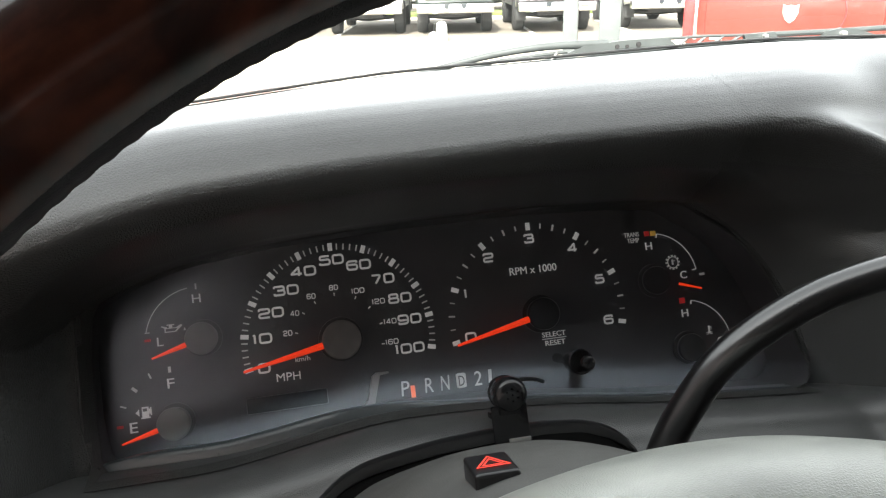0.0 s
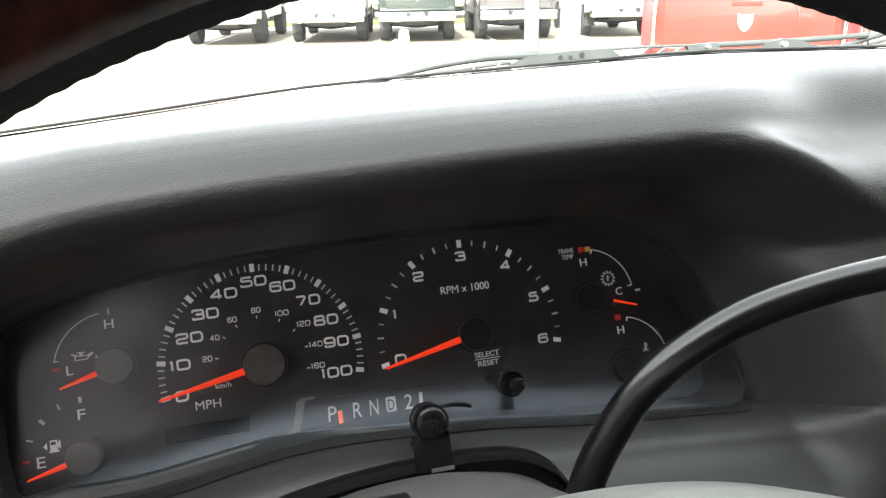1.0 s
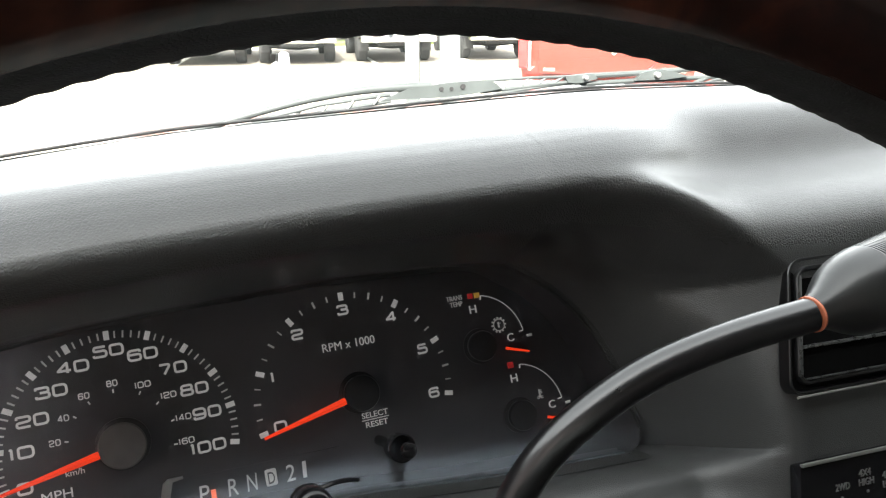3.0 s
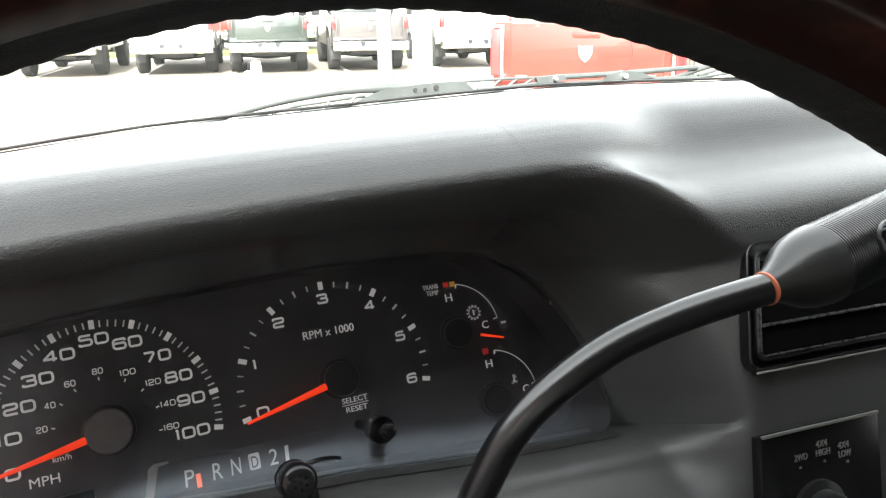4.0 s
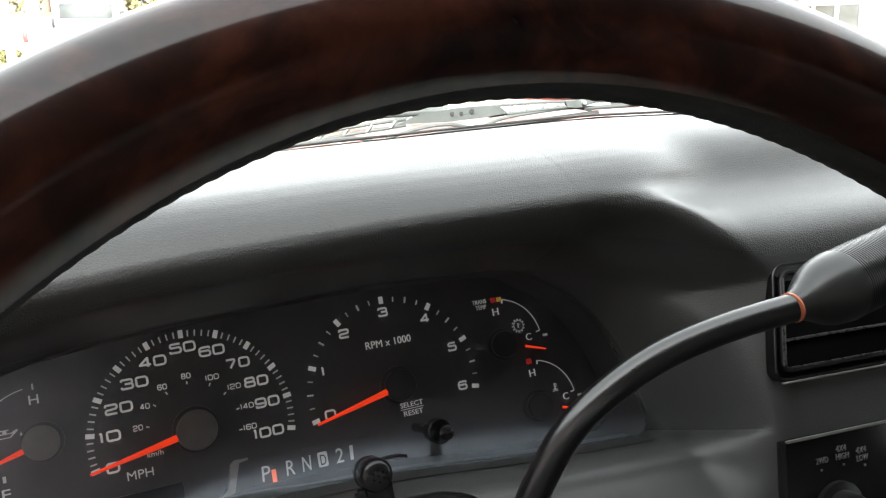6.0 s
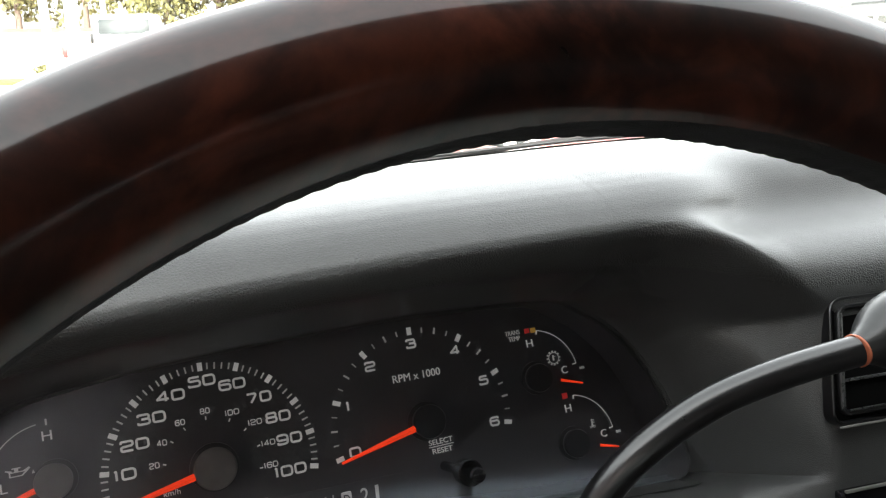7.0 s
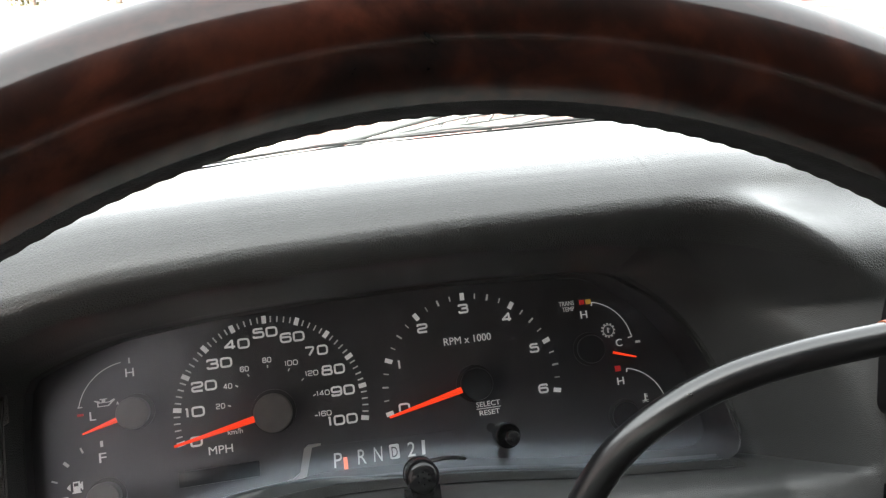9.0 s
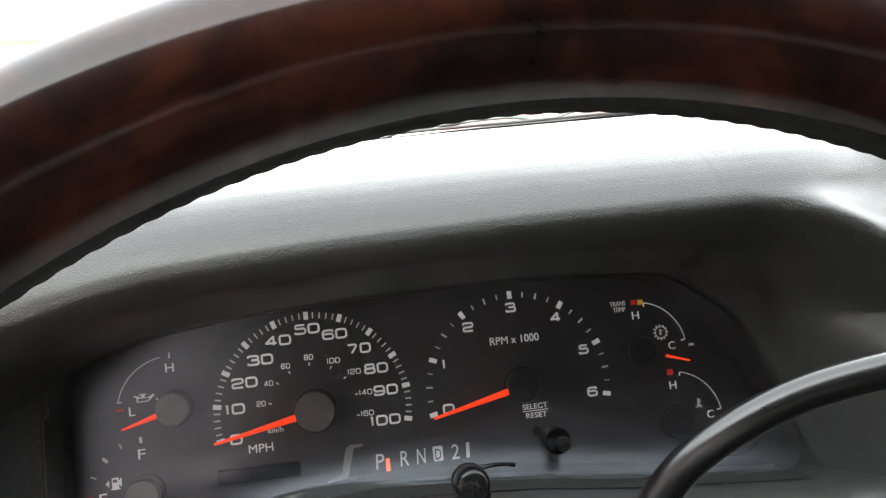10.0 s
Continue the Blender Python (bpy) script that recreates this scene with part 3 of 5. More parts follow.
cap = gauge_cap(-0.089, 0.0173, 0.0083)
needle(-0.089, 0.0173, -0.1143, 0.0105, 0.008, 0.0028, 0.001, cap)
# fuel pump sign
pump = boxed(-0.0018, 0.0014, -0.0009, 0.0001, -0.0026, 0.0026)
box(pump, -0.0024, 0.002, -0.0009, 0.0001, -0.0032, -0.0026)
box(pump, 0.0017, 0.0023, -0.0009, 0.0001, -0.001, 0.0014)
box(pump, 0.0023, 0.0028, -0.0009, 0.0001, -0.0018, 0.0022)
bmesh.ops.translate(pump, vec=(-0.1035, 0, 0.0243), verts=pump.verts)
part("fuel_sign", pump, PRINT, cluster, smooth=False)
part("fuel_window", boxed(-0.1048, -0.1027, -0.0012, 0.0, 0.0247, 0.0262), FACE, cluster, smooth=False)
part("fuel_arrow", slab([(-0.1085, 0.0243), (-0.1068, 0.026), (-0.1068, 0.0226)], -0.0009, 0.0), PRINT, cluster, smooth=False)
# oil can sign
can = slab([(-0.0905, 0.0632), (-0.085, 0.0632), (-0.0815, 0.0662), (-0.0822, 0.0668), (-0.0848, 0.0655), (-0.0893, 0.0655), (-0.0893, 0.066), (-0.0918, 0.0668), (-0.0921, 0.0664), (-0.0905, 0.0655)], -0.0009, 0.0)
box(can, -0.0882, -0.0866, -0.0009, 0.0, 0.0655, 0.0668)
box(can, -0.0892, -0.0856, -0.0009, 0.0, 0.0668, 0.0673)
part("oil_sign", can, PRINT_DIM, cluster, smooth=False)
part("oil_window", slab([(-0.0898, 0.0637), (-0.0853, 0.0637), (-0.0838, 0.0651), (-0.0898, 0.0651)], -0.0012, 0.0), FACE, cluster, smooth=False)
part("oil_drop", slab([(-0.0805, 0.065), (-0.0799, 0.0634), (-0.0811, 0.0634)], -0.0009, 0.0), PRINT_DIM, cluster, smooth=False)

# transmission and coolant temperature
for cx, cz, a0, a1 in ((0.181, 0.059, 12, 82), (0.1967, 0.0182, 12, 82)):
    arc_line(cx, cz, 0.0273, a0, a1, 0.0005, cluster, PRINT)
    for a in (a0, a1):
        s = radians(a)
        mark(cx + 0.0262 * math.sin(s), cz + 0.0262 * math.cos(s), 0.0005, 0.0022, a, cluster, PRINT, "arc_end")
    mark(cx + 0.0305, cz + 0.0005, 0.0028, 0.0013, 0, cluster, PRINT_DIM)
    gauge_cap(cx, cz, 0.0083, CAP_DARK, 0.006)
mark(0.1806, 0.0865, 0.0028, 0.0028, 0, cluster, RED_PRINT, "red_block")
mark(0.1846, 0.0863, 0.003, 0.0028, 0, cluster, YELLOW_PRINT, "yellow_block")
mark(0.1968, 0.0455, 0.0032, 0.0032, 0, cluster, RED_PRINT, "red_block")
lettering("H", 0.1808, 0.0792, 0.0043, 0.004, cluster)
lettering("C", 0.1998, 0.0603, 0.0043, 0.0039, cluster)
lettering("H", 0.1974, 0.0382, 0.0043, 0.004, cluster)
lettering("C", 0.2172, 0.0197, 0.0043, 0.0039, cluster)
lettering("TRANS", 0.1712, 0.0868, 0.0026, 0.0092, cluster, PRINT_DIM)
lettering("TEMP", 0.1718, 0.0834, 0.0026, 0.0072, cluster, PRINT_DIM)
needle(0.181, 0.059, 0.2055, 0.0515, 0.0115, 0.0016, 0.001, cluster)
needle(0.1967, 0.0182, 0.2205, 0.0118, 0.0125, 0.0016, 0.001, cluster)
cog = bmesh.new()
for k in range(12):
    a = 2 * math.pi * k / 12
    box(cog, -0.0004, 0.0004, -0.0009, 0, -0.0005, 0.0005, m=Matrix.Translation((0.1943 + 0.0038 * math.sin(a), 0, 0.0682 + 0.0038 * math.cos(a))) @ pose(0, 0, 0, 0, math.degrees(a), 0))
box(cog, 0.1939, 0.1946, -0.0009, 0, 0.0668, 0.0698)
box(cog, 0.1946, 0.1956, -0.0009, 0, 0.0688, 0.0692)
part("gear_sign", cog, PRINT_DIM, cluster, smooth=False)
arc_line(0.1943, 0.0682, 0.0032, 0, 360, 0.0005, cluster, PRINT_DIM, "gear_sign", 28)
therm = boxed(0.2107, 0.2113, -0.0009, 0, 0.0258, 0.029)
box(therm, 0.2104, 0.2116, -0.0009, 0, 0.0246, 0.0258)
for k in range(3):
    box(therm, 0.2113, 0.2125, -0.0009, 0, 0.0268 + 0.0008 * k, 0.0271 + 0.0008 * k)
for k in range(2):
    box(therm, 0.2092, 0.2103, -0.0009, 0, 0.0241 + 0.0009 * k, 0.0244 + 0.0009 * k)
    box(therm, 0.2117, 0.2128, -0.0009, 0, 0.0241 + 0.0009 * k, 0.0244 + 0.0009 * k)
part("coolant_sign", therm, PRINT_DIM, cluster, smooth=False)

# odometer window, gear window
part("odometer_window", boxed(-0.0535, -0.0112, -0.0012, 0.001, 0.0155, 0.0238, 0.001, 2), DISPLAY, cluster, "dark blank display window")
part("gear_window", slab([(0.006, 0.0085), (0.016, 0.0268), (0.096, 0.0245), (0.098, 0.0065)], -0.0006, 0.001), FACE, cluster, "dark gear window", smooth=False)
part("gear_window_trim", slab([(-0.0005, 0.0105), (0.0055, 0.0115), (0.0095, 0.0142), (0.0128, 0.0265), (0.0152, 0.0282), (0.022, 0.0281), (0.022, 0.0274), (0.0172, 0.0268), (0.013, 0.0125), (0.0075, 0.0098), (0.0, 0.0092)], -0.0045, 0.0), TRIM_GREY, cluster, "grey angled trim", smooth=False)
for body, x, w in (("P", 0.0303, 0.0044), ("R", 0.0434, 0.0046), ("N", 0.0522, 0.0046), ("2", 0.0707, 0.0042), ("1", 0.0775, 0.0018)):
    lettering(body, x, 0.0178, 0.0078, w, cluster, PRINT_DIM, y=-0.0016, slant=0.06)
part("drive_box", boxed(0.0586, 0.0641, -0.0016, 0.0, 0.0138, 0.0218, 0.001, 2), PRINT_DIM, cluster)
lettering("D", 0.0613, 0.0178, 0.0055, 0.0032, cluster, FACE, y=-0.0022)
# the pointer's orange glows by itself, with no lamp behind it
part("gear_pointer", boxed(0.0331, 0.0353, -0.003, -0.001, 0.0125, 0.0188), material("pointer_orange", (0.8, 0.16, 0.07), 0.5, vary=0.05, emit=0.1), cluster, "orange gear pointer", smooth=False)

# trip button with its sleeve
trip = part("trip_button", turned([(0.0, 0.0026), (-0.03, 0.0026), (-0.036, 0.0028), (-0.046, 0.0028), (-0.0475, 0.0036), (-0.0505, 0.0038), (-0.0518, 0.0033), (-0.0524, 0.002), (-0.0526, 0.0002)], 28), GLOSS, cluster, "glossy black trip reset button")
collar = part("collar", turned([(-0.031, 0.0064), (-0.0385, 0.0067), (-0.0402, 0.0066), (-0.0408, 0.006), (-0.0404, 0.0052), (-0.036, 0.0046)], 36), GLOSS, trip, "smoky plastic collar in the lens")
for p in (trip, collar):
    p.data.transform(Matrix.Translation((0.1172, 0, 0.0228)))

# clear curved lens
LENS = glass_pane("clear_lens", (0.95, 0.95, 0.95), 0.22, f0=0.038, sheen=(0.72, 0.82, 0.94))


lens_rows = []
for i in range(41):
    v = i / 40
    lens_rows.append([(x, lens_depth(x, curve_at(FOOT, x) - 0.002 + v * (curve_at(TOP, x) + 0.004 - curve_at(FOOT, x)), curve_at(FOOT, x)), curve_at(FOOT, x) - 0.002 + v * (curve_at(TOP, x) + 0.004 - curve_at(FOOT, x))) for x in [-0.128 + 0.01 * k for k in range(40)]])
lens = part("lens", grid_mesh(lens_rows), LENS, cluster, "clear plastic lens")
lens.visible_shadow = False

# the lens's thick lower rim, seen as a pale ledge
FLANGE = material("lens_flange", (0.06, 0.07, 0.075), 0.3, vary=0.1, scale=60)
rim = [[(x, lens_bow(x) - 0.0395 - d, curve_at(FOOT, x) + h * (0.3 + 0.7 * smooth(-0.14, -0.09, x)) * (1 - 0.85 * smooth(-0.03, 0.07, x))) for x in [-0.126 + 0.004 * k for k in range(90)]] for d, h in ((0.006, -0.001), (0.0056, 0.003), (0.005, 0.0054), (0.004, 0.0062), (0.001, 0.0066))]
part("lens_rim", grid_mesh(rim), FLANGE, cluster, "pale clear-plastic lower rim of the lens")


# ---- steering wheel ----
def wood_material():
    m = bpy.data.materials.new("burl_wood")
    m.use_nodes = True
    n, l = m.node_tree.nodes, m.node_tree.links
    b = n["Principled BSDF"]
    tc, no, no2, ramp = n.new("ShaderNodeTexCoord"), n.new("ShaderNodeTexNoise"), n.new("ShaderNodeTexNoise"), n.new("ShaderNodeValToRGB")
    no.inputs["Scale"].default_value, no.inputs["Detail"].default_value, no.inputs["Distortion"].default_value = 26, 8, 2.2
    no2.inputs["Scale"].default_value, no2.inputs["Detail"].default_value = 160, 4
    mx = n.new("ShaderNodeMix")
    mx.inputs["Factor"].default_value = 0.2
    l.new(tc.outputs["Object"], no.inputs["Vector"])
    l.new(tc.outputs["Object"], no2.inputs["Vector"])
    l.new(no.outputs["Fac"], mx.inputs["A"])
    l.new(no2.outputs["Fac"], mx.inputs["B"])
    l.new(mx.outputs["Result"], ramp.inputs[0])
    e = ramp.color_ramp.elements
    e[0].position, e[0].color = 0.34, (0.007, 0.004, 0.0035, 1)
    e[1].position, e[1].color = 0.7, (0.11, 0.03, 0.017, 1)
    k = e.new(0.5)
    k.color = (0.03, 0.0095, 0.0065, 1)
    l.new(ramp.outputs[0], b.inputs["Base Color"])
    b.inputs["Roughness"].default_value = 0.4
    b.inputs["Specular IOR Level"].default_value = 0.1
    b.inputs["Coat Weight"].default_value, b.inputs["Coat Roughness"].default_value = 1.0, 0.1
    return m


WOOD = wood_material()
HUB_AT = Matrix.Translation((0.053, -0.313, 1.4227)) @ pose(0, 0, 0, -34.74, 0, 0)
wheel = thing("steering_wheel", HUB_AT, "burl wood and black leather steering wheel with grey centre", "steering wheel")
RIM = 0.1735


def rim_band(t0, t1, n, m, r, ripple=0.0, a0=0.0, a1=2 * math.pi):
    """Part of the rim's tube between two angles round its section; 0 points outwards, 90 into the dash."""
    rows = []
    for i in range(n + 1):
        a = a0 + (a1 - a0) * i / n
        row = []
        for k in range(m + 1):
            t = radians(t0 + (t1 - t0) * k / m)
            q = r + (0.0017 * smooth(165, 196, math.degrees(t)) if ripple else 0.0)
            if ripple:
                q += ripple * (0.5 + 0.5 * math.sin(210 * a)) * math.exp(-((math.degrees(t) - 150) / 22) ** 2)
            row.append(((RIM + q * math.cos(t)) * math.cos(a), q * math.sin(t), (RIM + q * math.cos(t)) * math.sin(a)))
        rows.append(row)
    return grid_mesh(rows)


part("rim_wood", rim_band(-165, 52, 240, 30, 0.0163), WOOD, wheel, "lacquered dark red burl wood")
part("rim_leather", rim_band(48, 196, 1680, 22, 0.0146, 0.00024), LEATHER, wheel, "black stitched leather grip")


def bulge(a, b, power, levels, m=64):
    """A cushion outlined by a superellipse; levels of (depth, share of the size)."""
    rows = []
    for y, s in levels:
        row = []
        for k in range(m):
            t = 2 * math.pi * k / m
            c, d = math.cos(t), math.sin(t)
            row.append((a * s * math.copysign(abs(c) ** (2 / power), c), y, b * s * math.copysign(abs(d) ** (2 / power), d)))
        rows.append(row)
    bm = bmesh.new()
    vs = [[bm.verts.new(p) for p in row] for row in rows]
    for p, q in zip(vs, vs[1:]):
        for k in range(m):
            bm.faces.new((p[k], p[(k + 1) % m], q[(k + 1) % m], q[k]))
    bm.faces.new(vs[-1])
    bm.faces.new(vs[0][::-1])
    bmesh.ops.recalc_face_normals(bm, faces=bm.faces)
    return bm


cover = bulge(0.103, 0.0672, 2.07, ((0.096, 0.86), (0.073, 0.97), (0.052, 1.0), (0.038, 0.985), (0.026, 0.945), (0.017, 0.88), (0.01, 0.78), (0.004, 0.6), (0.0017, 0.35), (0.0005, 0.05)), 96)
bmesh.ops.translate(cover, vec=(0.0057, 0, 0.0024), verts=cover.verts)
part("airbag_cover", cover, HUB, wheel, "pale grey grained airbag cover")
for sx in (-1, 1):
    part("spoke", tube([(sx * 0.05, 0.05, 0.043), (sx * 0.08, 0.045, 0.0375), (sx * 0.11, 0.032, 0.0295), (sx * 0.14, 0.018, 0.0265), (sx * 0.167, 0.002, 0.0265)], [0.0145, 0.0145, 0.0145, 0.0145, 0.0135], 24), WOOD, wheel, "lacquered wood spoke")
    part("spoke", tube([(sx * 0.05, 0.045, -0.04), (sx * 0.09, 0.03, -0.09), (sx * 0.118, 0.002, -0.122)], [0.018, 0.016, 0.014], 20), LEATHER, wheel, "black spoke")

# ---- steering column ----
column = thing("steering_column", HUB_AT, "grey plastic steering column shroud with black gap", "steering column")
lip = [(x, dash_depth(x, z) - 0.0006, z - 0.0012) for x, z in soft_table(COLUMN_GAP[1:-1], 70, 2)]
# the shroud runs from a round near end to the opening in the dash
near_end, far_end_ring = [], []
to_hub = HUB_AT.inverted() @ PANEL
for k, (x, y, z) in enumerate(lip):
    t = math.pi * (1.12 - 1.2 * k / (len(lip) - 1))
    c, d = math.cos(t), math.sin(t)
    near_end.append(Vector((0.066 * math.copysign(abs(c) ** 0.8, c), 0.1, 0.07 * math.copysign(abs(d) ** 0.8, d) - 0.006)))
    edge = 6.5 - 4.0 * abs(2 * k / (len(lip) - 1) - 1) ** 6
    far_end_ring.append(to_hub @ Vector((x + 0.001 * edge * (1 - 2 * k / (len(lip) - 1)) * 0.6, y + 0.012, z - 0.001 * edge - 0.001)))
rows = [[Vector((p.x * 0.85, p.y - 0.02, p.z * 0.85 - 0.002)) for p in near_end]]
for v in [i / 16 for i in range(17)]:
    rows.append([p.lerp(q, v) + Vector((0, 0, 0.006 * math.sin(math.pi * v))) for p, q in zip(near_end, far_end_ring)])
part("shroud", grid_mesh(rows), SHROUD, column)
gap_bm = grid_mesh([[PANEL @ Vector((x, y + d, z + h)) for x, y, z in lip] for d, h in ((0.003, 0.0034), (-0.001, 0.0033), (-0.0026, 0.0022), (-0.003, 0.0006), (-0.0022, -0.0022), (0.002, -0.0044), (0.03, -0.0065))])
seal = part("gap_seal", gap_bm, LEVER_BLACK, column, "black lip round the column opening")
seal.matrix_parent_inverse = HUB_AT.inverted()

# hazard switch on the column
haz = thing("hazard_switch", PANEL @ Matrix.Translation((0.0315, -0.194, 0.0058)) @ pose(0, 0, 0, 8, 0, 0) @ Matrix.Scale(0.8, 4), "black hazard switch with red outlined triangle", "switch")
part("body", boxed(-0.0085, 0.0085, -0.011, 0.011, -0.004, 0.0095, 0.0016, 3), BLACK, haz)


def tri_ring(r0, r1):
    bm = bmesh.new()
    o = [bm.verts.new((r0 * math.sin(2 * math.pi * k / 3), r0 * math.cos(2 * math.pi * k / 3), 0)) for k in range(3)]
    i = [bm.verts.new((r1 * math.sin(2 * math.pi * k / 3), r1 * math.cos(2 * math.pi * k / 3), 0)) for k in range(3)]
    for k in range(3):
        bm.faces.new((o[k], o[(k + 1) % 3], i[(k + 1) % 3], i[k]))
    bmesh.ops.recalc_face_normals(bm, faces=bm.faces)
    return bm


# added glow in the red; the switch holds no lamp
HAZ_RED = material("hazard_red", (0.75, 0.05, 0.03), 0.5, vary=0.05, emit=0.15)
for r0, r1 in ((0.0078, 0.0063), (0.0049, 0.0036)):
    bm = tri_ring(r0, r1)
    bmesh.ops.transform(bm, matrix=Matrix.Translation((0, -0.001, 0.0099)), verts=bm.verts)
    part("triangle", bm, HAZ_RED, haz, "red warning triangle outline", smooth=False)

# ---- small microphone on a clip ----
mic = thing("microphone", PANEL @ Matrix.Translation((0.0643, -0.091, 0.0192)) @ Matrix.Scale(0.87, 4), "small round black microphone on a clip stand", "microphone")
head = turned([(0.012, 0.004), (0.0115, 0.0078), (0.006, 0.0086), (0.005, 0.0078), (0.0038, 0.0086), (0.0028, 0.0078), (0.0016, 0.0086), (-0.006, 0.0086), (-0.0085, 0.0078), (-0.0098, 0.0062), (-0.0104, 0.003), (-0.0105, 0.0002)], 36)
part("head", head, GLOSS, mic, "ribbed glossy black head")
for k in range(7):
    a, r = 2 * math.pi * k / 6, 0.0 if k == 6 else 0.003
    h = turned([(-0.0106, 0.0005), (-0.0095, 0.0005)], 10)
    bmesh.ops.translate(h, vec=(r * math.sin(a), 0, r * math.cos(a)), verts=h.verts)
    part("sound_hole", h, OPENING_SHADE, mic)
part("clip", boxed(-0.0092, 0.0092, 0.0, 0.0022, -0.024, -0.006, 0.0006, 2), GLOSS, mic, "flat black clip")
# glint on the clip's lower edge, set in as a pale strip
part("clip_foot", boxed(-0.002, 0.0092, -0.0012, 0.0, -0.0245, -0.0225, 0.0004, 2), EDGE_GLINT, mic, "pale strip for the glint on the clip edge")
part("clip_hook", boxed(-0.0088, 0.0088, 0.002, 0.012, -0.0125, -0.0095, 0.0006, 2), GLOSS, mic)
part("neck", boxed(-0.0055, 0.0055, -0.003, 0.006, -0.0105, -0.0055, 0.001, 2), GLOSS, mic)
cab = spline([(0.006, 0.011, 0.004), (0.014, 0.016, 0.0038), (0.022, 0.024, 0.002), (0.029, 0.034, -0.001)], 8)
part("cable", tube(cab, [0.0011] * len(cab), 8), BLACK, mic, "thin black cable")

# ---- gear lever ----
PRINT_FLAT = material("unlit_print", (0.17, 0.17, 0.167), 0.6, vary=0.05, scale=200)
LEVER = [(0.1047, -0.1129, -0.0626), (0.1099, -0.1212, -0.0294), (0.1167, -0.1294, -0.0056), (0.1257, -0.1376, 0.0119), (0.1368, -0.1454, 0.0266), (0.1532, -0.1534, 0.0385), (0.1757, -0.1613, 0.0484), (0.2036, -0.1695, 0.0543), (0.2349, -0.1775, 0.0574)]
lever = thing("gear_lever", PANEL, "black column gear lever with grey ribbed knob", "gear lever")
lp = spline(LEVER, 6)
part("rod", tube(lp, [0.0071 - 0.0009 * i / (len(lp) - 1) for i in range(len(lp))], 20), LEVER_BLACK, lever, "bent black rod")
ax0, ax1 = Vector(LEVER[-1]), Vector((0.345, -0.177, 0.0755))
ad = (ax1 - ax0).normalized()


def along(pairs, n=28):
    return tube([ax0 + ad * s for s, r in pairs], [r for s, r in pairs], n)


part("orange_ring", along([(-0.0004, 0.0062), (-0.0003, 0.0067), (0.0006, 0.0067), (0.0007, 0.0062)]), ORANGE, lever, "thin orange ring")
GREY_KNOB = material("knob_plastic", (0.022, 0.023, 0.0225), 0.36, vary=0.08, scale=60, bump=0.00003, bump_scale=1500, coat=0.6, coat_rough=0.22)
part("knob_neck", along([(0.001, 0.0064), (0.004, 0.0071), (0.008, 0.009), (0.012, 0.0115), (0.016, 0.0136), (0.021, 0.0152), (0.026, 0.016), (0.0295, 0.0163)]), GREY_KNOB, lever, "grey tapered knob")
grip = [(0.0295, 0.0158)]
for k in range(52):
    s = 0.03 + 0.0013 * k
    grip += [(s, 0.0162), (s + 0.0006, 0.0162), (s + 0.0007, 0.0156), (s + 0.0012, 0.0156)]
part("knob_grip", along(grip + [(0.1, 0.0162), (0.105, 0.0158), (0.112, 0.013), (0.114, 0.002)]), LEVER_BLACK, lever, "black ribbed grip")
km = Matrix.Translation(ax0) @ pose(0, 0, 0, 0, -math.degrees(math.atan2(ad.z, ad.x)), 0)
pad_bm = boxed(0.0475, 0.1, -0.0166, -0.008, -0.0078, 0.0068, 0.0045, 4, m=km)
part("overdrive_button", pad_bm, GLOSS, lever, "black overdrive button panel")
lettering("OVERDRIVE", 0.071, -0.0005, 0.0052, 0.0335, lever, PRINT_FLAT, y=-0.0171, m=km)

# ---- air vent ----
VENT_BLACK = material("vent_plastic", (0.006, 0.006, 0.0063), 0.3, vary=0.06, scale=40, spec=0.9)
STACK = PANEL @ Matrix.Translation((0.2757, -0.1145, 0.0162)) @ pose(0, 0, 0, 0, 0, -5.2)
VENT = STACK @ pose(0, 0, 0, 0, 2.8, 0)
SLANT = Matrix(((1, 0, 0.18, 0), (0, 1, 0, 0), (0, 0, 1, 0), (0, 0, 0, 1)))


def slanted(ob):
    """The stack's fittings lean sideways."""
    for p in [ob] + list(ob.children_recursive):
        if p.type == "MESH":
            p.data.transform(SLANT)


vent = thing("air_vent", VENT, "black rectangular dashboard air vent with louvres", "air vent")


def round_outline(x0, x1, z0, z1, r, n=6):
    pts = []
    for cx, cz, a in ((x1 - r, z1 - r, 0), (x0 + r, z1 - r, 90), (x0 + r, z0 + r, 180), (x1 - r, z0 + r, 270)):
        pts += [(cx + r * math.cos(radians(a + 90 * k / n)), cz + r * math.sin(radians(a + 90 * k / n))) for k in range(n + 1)]
    return pts


def round_ring(x0, x1, z0, z1, r, levels):
    """A moulded frame: loops of a rounded rectangle, each (inset, depth)."""
    bm = bmesh.new()
    loops = [[bm.verts.new((x, y, z)) for x, z in round_outline(x0 + i, x1 - i, z0 + i, z1 - i, max(0.001, r - i))] for i, y in levels]
    for p, q in zip(loops, loops[1:]):
        for k in range(len(p)):
            bm.faces.new((p[k], q[k], q[(k + 1) % len(p)], p[(k + 1) % len(p)]))
    bmesh.ops.recalc_face_normals(bm, faces=bm.faces)
    return bm


